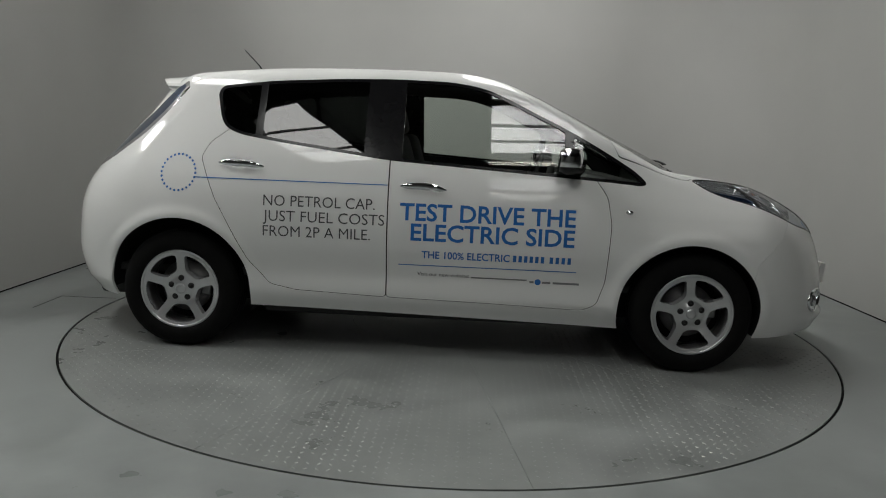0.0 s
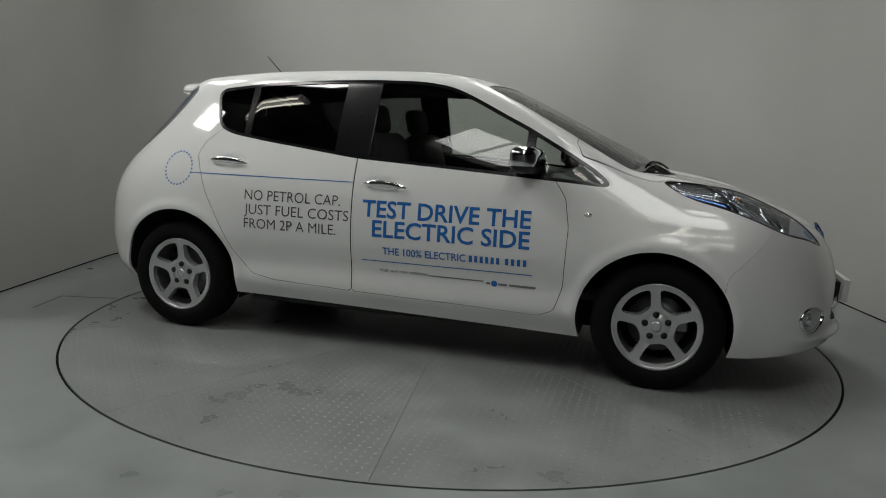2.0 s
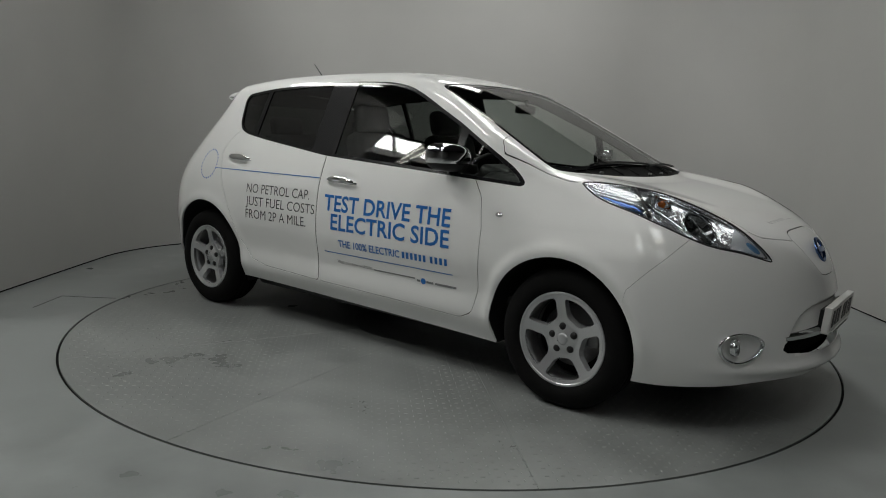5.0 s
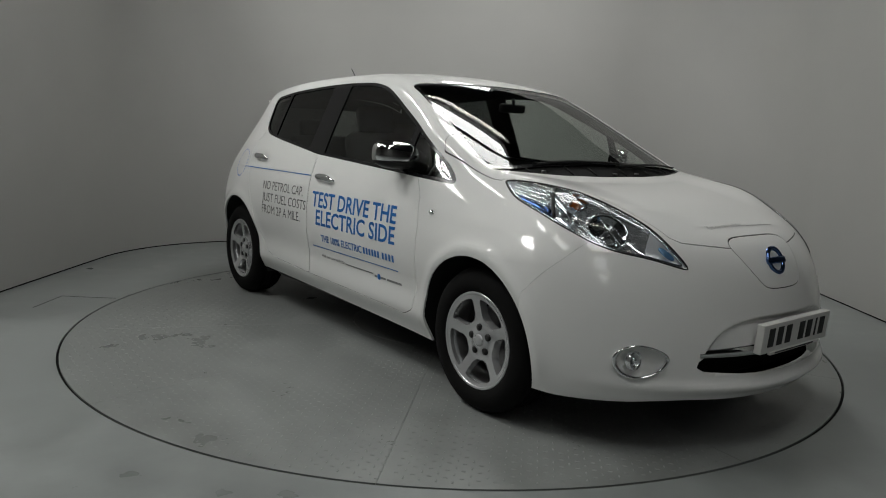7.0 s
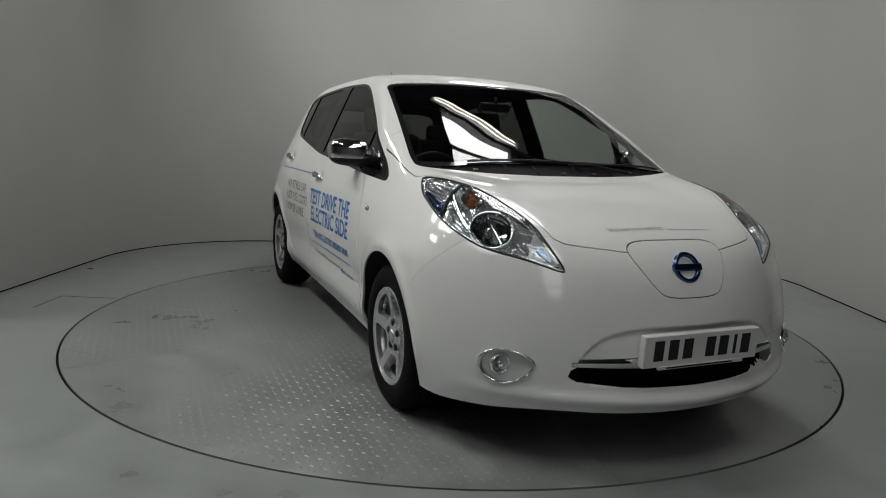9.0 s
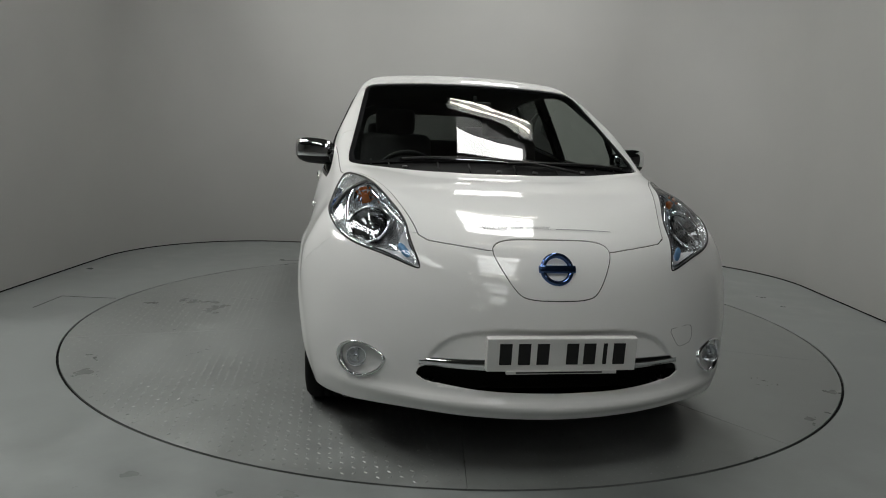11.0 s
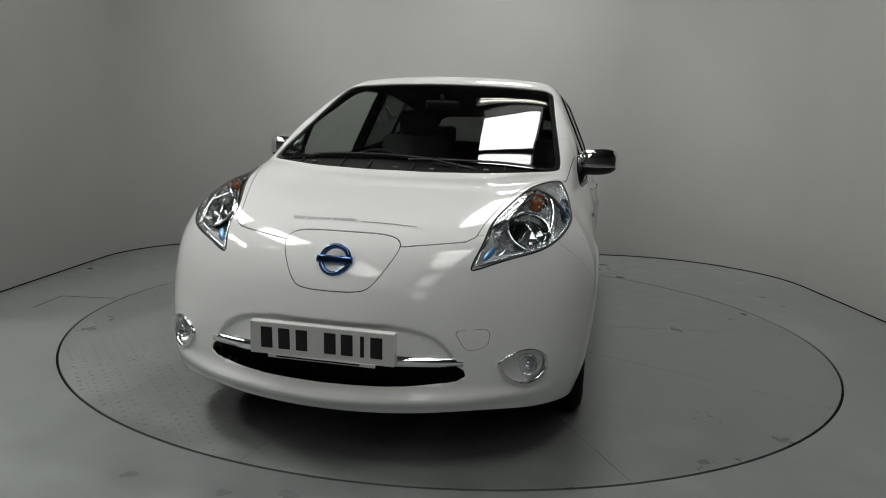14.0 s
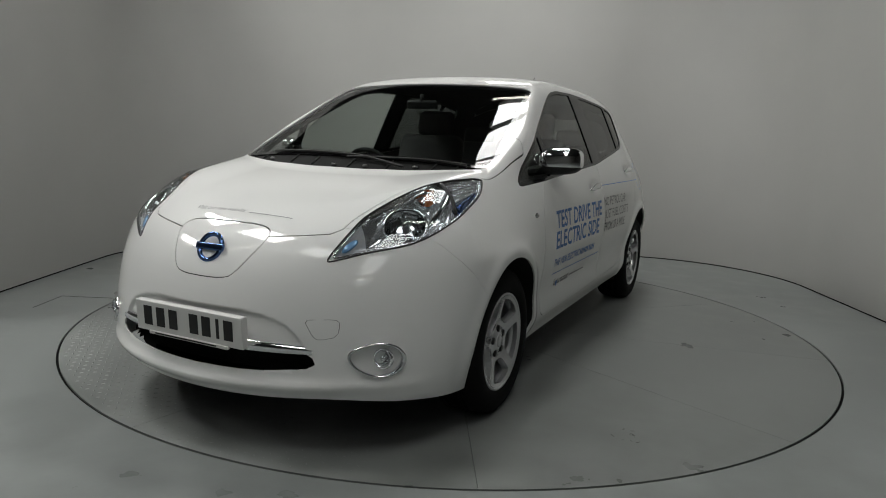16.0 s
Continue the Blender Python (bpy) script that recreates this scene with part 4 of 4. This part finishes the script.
def door_mirror(s):
    """A chrome cap over a black housing, on an arm from the sail."""
    B = blob(0.083, 0.102, 0.067, 0.68, 44, 32)
    V = B[0].copy()
    V[:, 0] *= np.where(V[:, 0] > 0, 1.0 - 0.18 * (V[:, 1] * s / 0.10 + 1) / 2, 0.7)
    V[:, 0] -= 0.02 * (V[:, 1] * s / 0.092)
    V[:, 2] += 0.006 * V[:, 1] * s / 0.092
    low, up = split((V, B[1], B[2]), V[:, 2] + 0.026)
    c = np.array((0.675, 0.862 * s, 1.075))
    housing = part("door_mirror", (low[0] + c, low[2]), SATIN, car, "black door mirror housing with a chrome cap")
    part("mirror_cap", (up[0] * 1.02 + c, up[2]), CHROME, housing, "chrome mirror cap")
    part("mirror_arm", box(0.085, 0.13, 0.05, pose(0.715, 0.772 * s, 1.03, 14 * s, 0, 0), 0.018), SATIN, housing, "black mirror arm")
    g = lathe([(0.001, 0.0), (0.055, 0.0), (0.056, -0.004)], 32, pose(0.617, 0.862 * s, 1.075, 0, -90, 0) @ Matrix.Diagonal((0.95, 1.35, 1, 1)))
    part("mirror_glass", g, CHROME, housing, "mirror glass")


for s_ in (-1, 1):
    door_mirror(s_)

# aerial, spoiler
part("aerial", rod([(-1.14, 0, 1.505), (-1.17, 0, 1.56), (-1.265, 0, 1.655)], 0.0055, 8, taper=0.55), SATIN, car, "short black roof aerial")
part("aerial_foot", lathe([(0.001, 0.03), (0.014, 0.026), (0.026, 0.0), (0.026, -0.02)], 20, pose(-1.14, 0, 1.517)), SATIN, car)


def spoiler():
    n, m = 30, 8
    V = []
    for top in (1, 0):
        for u in np.linspace(-1, 1, n):
            y = 0.56 * u
            for v in np.linspace(0, 1, m):
                x = -1.40 - v * (0.27 - 0.16 * abs(u) ** 2.5)
                z = float(top_height(np.array(x), np.array(abs(y)))) - 0.006 - 0.055 * abs(u) ** 5 + 0.012 * v * v - (0 if top else 0.012 + 0.035 * (1 - v))
                V.append((x, y, z))
    F = []
    for i in range(n - 1):
        for j in range(m - 1):
            a = i * m + j
            F += [(a, a + 1, a + m + 1, a + m), (n * m + a, n * m + a + m, n * m + a + m + 1, n * m + a + 1)]
        F.append((i * m + m - 1, n * m + i * m + m - 1, n * m + (i + 1) * m + m - 1, (i + 1) * m + m - 1))
    for i in (0, n - 1):
        F += [(i * m + j, i * m + j + 1, n * m + i * m + j + 1, n * m + i * m + j) for j in range(m - 1)]
    return V, F


part("spoiler", spoiler(), PAINT, car, "white roof spoiler over the tailgate")

# number plate with bars for its characters, badge, bumper trims
plate = part("number_plate", box(0.030, 0.520, 0.116, pose(2.2725, 0, 0.468, 0, 4, 0), 0.004), PLATE_WHITE, car, "white front number plate with dark bars", smooth=False)
part("plate_carrier", box(0.03, 0.40, 0.10, pose(2.246, 0, 0.452, 0, 4, 0), 0.004), SATIN, car, "black plate carrier", smooth=False)
part("plate_strip", box(0.012, 0.385, 0.012, pose(2.282, 0, 0.4065, 0, 4, 0), 0.001), PLATE_WHITE, plate, "white flange below the plate", smooth=False)
for y_ in (-0.172, -0.108, -0.044, 0.058, 0.118, 0.172, 0.222):
    part("plate_bar", box(0.002, 0.042 if y_ != 0.172 else 0.014, 0.074, pose(2.2880, y_ - 0.025, 0.470, 0, 4, 0), 0.0006), SATIN, plate, "dark bar in place of a character", smooth=False)
part("flange_line", box(0.002, 0.30, 0.005, pose(2.2885, -0.01, 0.4065, 0, 4, 0)), SATIN, plate, "dark line of small print", smooth=False)
bz = on_front([0.0], [0.734])[0]
BADGE = pose(bz[0] + 0.006, 0, 0.734, 0, 65, 0) @ pose(0, 0, 0, 0, 0, 90)
ring_ = bmesh.new()
lathe([(0.060, 0.0), (0.058, 0.008), (0.051, 0.011), (0.043, 0.008), (0.041, 0.0)], 56, BADGE, bm=ring_)
badge = part("badge", ring_, BLUE_CHROME, flap[0], "round blue chrome badge with a cross bar")
part("badge_bar", box(0.132, 0.027, 0.014, BADGE @ pose(0, 0, 0.005), 0.005), BLUE_CHROME, badge, "blue bar across the badge")

# chrome strip over the mouth, at both sides of the plate
for s_ in (-1, 1):
    u = np.linspace(0.14, 0.470, 24)
    nose = lambda z, lift: np.stack([NOSE(z) - 0.40 * u**2 - 0.20 * u**4 + lift, s_ * u, z], 1)
    p0, p1 = nose(0.398 + 0.006 * u, 0.003), nose(0.440 - 0.030 * u, -0.002)
    p2 = p1 - np.array((0.02, 0, 0))
    V = np.concatenate([p0 - np.array((0.03, 0, 0)), p0, p1, p2])
    F = [(k * 24 + i, k * 24 + i + 1, (k + 1) * 24 + i + 1, (k + 1) * 24 + i) for k in range(3) for i in range(23)]
    part("grille_strip", (V, F), CHROME, bumper[0], "chrome strip over the air intake")
    # fog lamp: chrome surround, round lamp
    L = smooth_loop(FOG, 0)
    n = len(L)
    rows = []
    for k, (sc, lift) in enumerate(((1.06, 0.0), (1.05, 0.010), (0.98, 0.012), (0.93, 0.006), (0.91, -0.006))):
        c0 = L.mean(0)
        q = c0 + (L - c0) * sc
        rows.append(on_front(s_ * q[:, 0], q[:, 1], lift))
    V = np.concatenate(rows)
    F = [(k * n + i, k * n + (i + 1) % n, (k + 1) * n + (i + 1) % n, (k + 1) * n + i) for k in range(4) for i in range(n)]
    part("fog_surround", (V, F), CHROME, bumper[0], "chrome fog lamp surround")
    c = on_front([s_ * 0.690], [0.387], -0.018)[0]
    fog = part("fog_lamp", lathe([(0.036, 0.004), (0.036, 0.022), (0.033, 0.024), (0.031, 0.012), (0.02, 0.0), (0.001, -0.004)], 36, pose(*c, 0, 84, 0)), SILVER, bumper[0], "round clear fog lamp")
    part("fog_lens", lathe([(0.001, 0.026), (0.016, 0.025), (0.032, 0.020)], 36, pose(*c, 0, 84, 0)), GLASS_LAMP, fog)
    part("fog_bulb", lathe([(0.001, 0.024), (0.010, 0.022), (0.013, 0.012), (0.013, 0.0)], 20, pose(*c, 0, 84, 0)), CHROME, fog)
# the towing eye cover on the left of the bumper
loop_ = smooth_loop([(0.432, 0.521), (0.535, 0.527), (0.550, 0.514), (0.546, 0.466), (0.490, 0.452), (0.470, 0.460)], 1, 0.012)
q_ = np.concatenate([loop_, loop_.mean(0) + (loop_ - loop_.mean(0)) * 0.965])
n_ = len(loop_)
p_ = on_front(q_[:, 0], q_[:, 1], 0.0008)
part("tow_cover_line", (p_, [(i, (i + 1) % n_, n_ + (i + 1) % n_, n_ + i) for i in range(n_)]), GREY_VINYL, bumper[0], "thin joint of the towing eye cover")


# ---- headlamps: bowl, fins, projector, amber bulb under the clear cover ----
def lamp_at(x, w, s, depth):
    """A point below the cover and the cover's normal there; w is the place across the lamp."""
    y0 = 0.62 + 1.4142 * w
    a = np.array([[x, s * y0, 0.62]])
    p = shoot(a, np.array([[0, s * 0.7071, 0.7071]]))
    n = slope(p)
    return Vector((p - n * depth)[0]), Vector(n[0])


def lamp_frame(x, w, s, depth, lean=(1, 0, 0.15), mixin=0.5):
    p, n = lamp_at(x, w, s, depth)
    d = (n * mixin + Vector(lean).normalized() * (1 - mixin)).normalized()
    return Matrix.Translation(p) @ d.to_track_quat("Z", "Y").to_matrix().to_4x4()


HD = slant_view(LAMP_SKIN, HEADLAMP)
bowl = moved(LAMP_SKIN, -np.minimum(0.075, 0.004 - HD * 1.3))
tip, back = split(bowl, 1.93 - bowl[0][:, 0] + 0 * bowl[0][:, 2])
for s_ in (-1, 1):
    flip = (lambda M: M) if s_ < 0 else mirrored
    Vb, Nb, Tb = flip(back)
    lamp = part("headlamp", (Vb, Tb), SILVER, car, "headlamp with a chrome bowl, projector and blue fin")
    Vt, Nt, Tt = flip(tip)
    part("lamp_tip", (Vt, Tt), LAMP_GREY, lamp, "grey front end of the lamp")
    rim = edged(flip(LAMP_SKIN), 0.012)
    V, N, T = rim
    part("lamp_gasket", (V, T[len(LAMP_SKIN[2]):]), SATIN, lamp, "thin dark gasket round the cover")
    main = lamp_frame(1.845, -0.150, s_, 0.030, mixin=0.72)
    part("main_reflector", lathe([(0.080, 0.004), (0.076, -0.006), (0.060, -0.026), (0.036, -0.040), (0.004, -0.046)], 34, main), DARK_CHROME, lamp, "large faceted reflector bowl", smooth=False)
    part("reflector_rim", lathe([(0.083, -0.002), (0.084, 0.006), (0.080, 0.009), (0.076, 0.004)], 48, main), CHROME, lamp, "bright rim of the reflector")
    part("bulb_shield", box(0.007, 0.130, 0.006, main @ pose(0.012, 0, -0.002, 0, 0, 24), 0.002), CHROME, lamp, "chrome shield before the bulb")
    part("main_bulb", lathe([(0.001, 0.000), (0.010, -0.003), (0.013, -0.014), (0.013, -0.044)], 20, main), LENS, lamp, "dark capped headlamp bulb")
    turn_at = lamp_frame(1.675, -0.212, s_, 0.026, mixin=0.6)
    part("indicator_bowl", lathe([(0.044, 0.010), (0.039, -0.004), (0.024, -0.020), (0.004, -0.026)], 16, turn_at), CHROME, lamp, "faceted indicator reflector", smooth=False)
    part("amber_bulb", lathe([(0.001, 0.016), (0.010, 0.013), (0.015, 0.003), (0.017, -0.02)], 20, turn_at), AMBER, lamp, "amber indicator bulb")
    side_at = lamp_frame(1.70, -0.135, s_, 0.030, mixin=0.6)
    part("side_reflector", lathe([(0.040, 0.008), (0.035, -0.006), (0.020, -0.020), (0.003, -0.024)], 14, side_at), SILVER, lamp, "small faceted reflector", smooth=False)
    part("side_bulb", lathe([(0.001, 0.010), (0.007, 0.008), (0.009, -0.002), (0.009, -0.02)], 14, side_at), CHROME, lamp, "clear side lamp bulb")
    # ribs before the rear end, over a smoked backing, and a blue blade below them
    for w0, w1, rr, mt in ((-0.222, -0.248, 0.006, SILVER), (-0.208, -0.222, 0.006, SILVER), (-0.194, -0.194, 0.006, SILVER), (-0.180, -0.164, 0.006, SILVER), (-0.168, -0.136, 0.006, SILVER)):
        x1 = 1.525 + 0.74 * (w1 + 0.262)
        ps = [lamp_at(1.36 + (x1 - 1.36) * t, w0 + (w1 - w0) * t, s_, 0.016)[0] for t in np.linspace(0, 1, 9)]
        part("fin", rod(ps, rr, 8, taper=1.2), mt, lamp, "chrome lamp fin")
    ps = [lamp_at(1.42 + 0.215 * t, -0.148 + 0.052 * t, s_, 0.018)[0] for t in np.linspace(0, 1, 9)]
    part("blue_fin", rod(ps, 0.009, 10, taper=2.3), BLUE_CHROME, lamp, "blue lamp fin")
    ps = [lamp_at(1.535 + 0.135 * t, -0.258 + 0.178 * t, s_, 0.007)[0] for t in np.linspace(0, 1, 9)]
    part("divider", rod(ps, 0.008, 8), SATIN, lamp, "dark divider across the lamp")
    ps = [lamp_at(1.56 + 0.32 * t, -0.20 + 0.135 * t + 0.05 * t * (1 - t), s_, 0.018)[0] for t in np.linspace(0, 1, 14)]
    part("light_pipe", rod(ps, 0.012, 10, taper=0.8), CHROME, lamp, "chrome blade along the lamp")
    ps = [lamp_at(1.60 + 0.33 * t, -0.245 + 0.0 * t, s_, 0.016)[0] for t in np.linspace(0, 1, 14)]
    part("light_pipe", rod(ps, 0.008, 10), CHROME, lamp, "chrome blade along the lamp")
    hub = HEADLAMP.mean(0)
    for depth, sc, rr, mt, nm in ((0.001, 1.0, 0.0036, SATIN, "lamp_seal"), (0.006, 0.955, 0.0042, CHROME, "lamp_bezel")):
        ring = [lamp_at(*(hub + (q - hub) * sc), s_, depth)[0] for q in HEADLAMP]
        part(nm, rod(ring + ring[:1], rr, 6), mt, lamp, "black seal round the lamp" if mt is SATIN else "chrome edge inside the lamp")
    p, n = lamp_at(2.02, -0.180, s_, 0.006)
    along = (lamp_at(2.05, -0.176, s_, 0.006)[0] - p).normalized()
    across = n.cross(along).normalized()
    M3 = np.array(Matrix((along, across, along.cross(across))).transposed())
    B = blob(0.036, 0.013, 0.006, 0.85, 20, 12)
    part("blue_insert", (B[0] @ M3.T + np.array(p), B[2]), BLUE_LENS, lamp, "pale blue oval insert")

# ---- wipers on the windscreen ----
for pts in (((1.318, 0.34), (1.268, 0.10), (1.222, -0.46)), ((1.285, 0.02), (1.262, 0.26), (1.205, 0.60))):
    xs_ = np.interp(np.linspace(0, 1, 24), (0, 0.45, 1), [p[0] for p in pts])
    ys_ = np.interp(np.linspace(0, 1, 24), (0, 0.45, 1), [p[1] for p in pts])
    arm = part("wiper", rod(on_top(xs_ + 0.025, ys_, 0.010).tolist(), 0.0065, 8, taper=0.6), SATIN, car, "black windscreen wiper")
    part("wiper_blade", rod(on_top(xs_[6:] + 0.012, ys_[6:] * 1.02, 0.004).tolist(), 0.005, 8), RUBBER, arm)
for y_ in (-0.45, -0.03, 0.14, 0.38):
    part("washer_jet", box(0.014, 0.022, 0.010, pose(*on_top([1.355 - 0.33 * y_ * y_], [y_], -0.006)[0]), 0.003), STEEL, car, "small washer jet on the cowl")

for y_ in (-0.60, -0.52, -0.30, -0.16, 0.05, 0.25, 0.46, 0.56):
    ribs = on_top([1.365 - 0.33 * y_ * y_, 1.325 - 0.33 * y_ * y_, 1.300 - 0.33 * y_ * y_], [y_, y_, y_], -0.009)
    part("cowl_rib", rod(ribs.tolist(), 0.004, 6), SATIN, car, "raised rib on the cowl")

# ---- the cabin ----
V, N, T = LINING
L_, _ = split(LINING, np.maximum(0.45 - V[:, 2], np.maximum(V[:, 0] - 1.25, -1.85 - V[:, 0])))
for f_ in (lambda M: side_view(M, DLO) + 0.004, lambda M: np.where(M[0][:, 2] > 0.9, plan_view(M, SCREEN) + 0.004, 1.0), lambda M: np.where(M[0][:, 0] < -1.3, front_view(M, BACKLIGHT), 1.0)):
    _, L_ = split(L_, f_(L_))
panel("cabin_lining", both(moved(L_, -0.022)), TRIM_GREY, car, "dark cabin lining", 0)
part("cabin_floor", box(2.9, 1.44, 0.04, pose(-0.35, 0, 0.40), 0.01), TRIM_GREY, car, "dark cabin floor")


def seat(x, y):
    """Cushion, leaning back and headrest on posts."""
    c = part("front_seat", box(0.50, 0.50, 0.16, pose(x, y, 0.60, 0, -8, 0), 0.06), TRIM_GREY, car, "dark cloth front seat")
    part("seat_back", box(0.14, 0.47, 0.62, pose(x - 0.30, y, 0.88, 0, -16, 0), 0.06), TRIM_GREY, c)
    part("headrest", box(0.09, 0.26, 0.17, pose(x - 0.42, y, 1.26, 0, -12, 0), 0.04), TRIM_GREY, c)
    for d in (-0.06, 0.06):
        part("headrest_post", rod([(x - 0.395, y + d, 1.12), (x - 0.41, y + d, 1.24)], 0.006, 8), STEEL, c)


seat(0.10, -0.36)
seat(0.10, 0.36)
bench = part("rear_seat", box(0.50, 1.22, 0.17, pose(-0.72, 0, 0.62, 0, -6, 0), 0.06), TRIM_GREY, car, "dark cloth rear bench")
part("seat_back", box(0.13, 1.20, 0.55, pose(-1.0, 0, 0.88, 0, -20, 0), 0.05), TRIM_GREY, bench)
for y_ in (-0.38, 0.38):
    part("headrest", box(0.08, 0.25, 0.14, pose(-1.11, y_, 1.19, 0, -12, 0), 0.04), TRIM_GREY, bench)
dash = part("dashboard", box(0.46, 1.38, 0.26, pose(0.93, 0, 0.86, 0, 8, 0), 0.08), SATIN, car, "black dashboard")
part("instrument_hood", box(0.20, 0.36, 0.10, pose(0.72, -0.36, 0.98, 0, 10, 0), 0.035), SATIN, dash)
wheel_m = pose(0.50, -0.36, 0.92, 0, -66, 0)
wheel_ring = part("steering_wheel", lathe([(0.175 + 0.014 * math.cos(a), 0.014 * math.sin(a)) for a in np.linspace(0, 2 * math.pi, 12, endpoint=False)], 48, wheel_m, closed=True), SATIN, car, "black steering wheel")
part("steering_hub", box(0.13, 0.16, 0.04, wheel_m, 0.015), SATIN, wheel_ring)
for a in (0, 180):
    part("steering_spoke", box(0.03, 0.12, 0.018, wheel_m @ pose(0, 0, 0, 0, 0, a) @ pose(0, 0.11, 0), 0.006), SATIN, wheel_ring)
part("steering_column", rod([(0.52, -0.36, 0.91), (0.80, -0.36, 0.80)], 0.035, 12), SATIN, car)
part("inner_mirror", box(0.03, 0.19, 0.05, pose(0.56, 0, 1.345, 0, 10, 0), 0.014), SATIN, car, "black inner mirror")
part("inner_mirror_stem", rod([(0.57, 0, 1.36), (0.565, 0, 1.40)], 0.010, 8), SATIN, car)


# ---- what moves ----
def motions():
    walk(turntable, [(t, pose(0, 0, 0, 0, 0, a)) for t, a in TURNS])
    walk(car, [(t, pose(0, 0, 0, 0, 0, a) @ pose(CAR_X, CAR_Y, 0)) for t, a in TURNS])


motions()
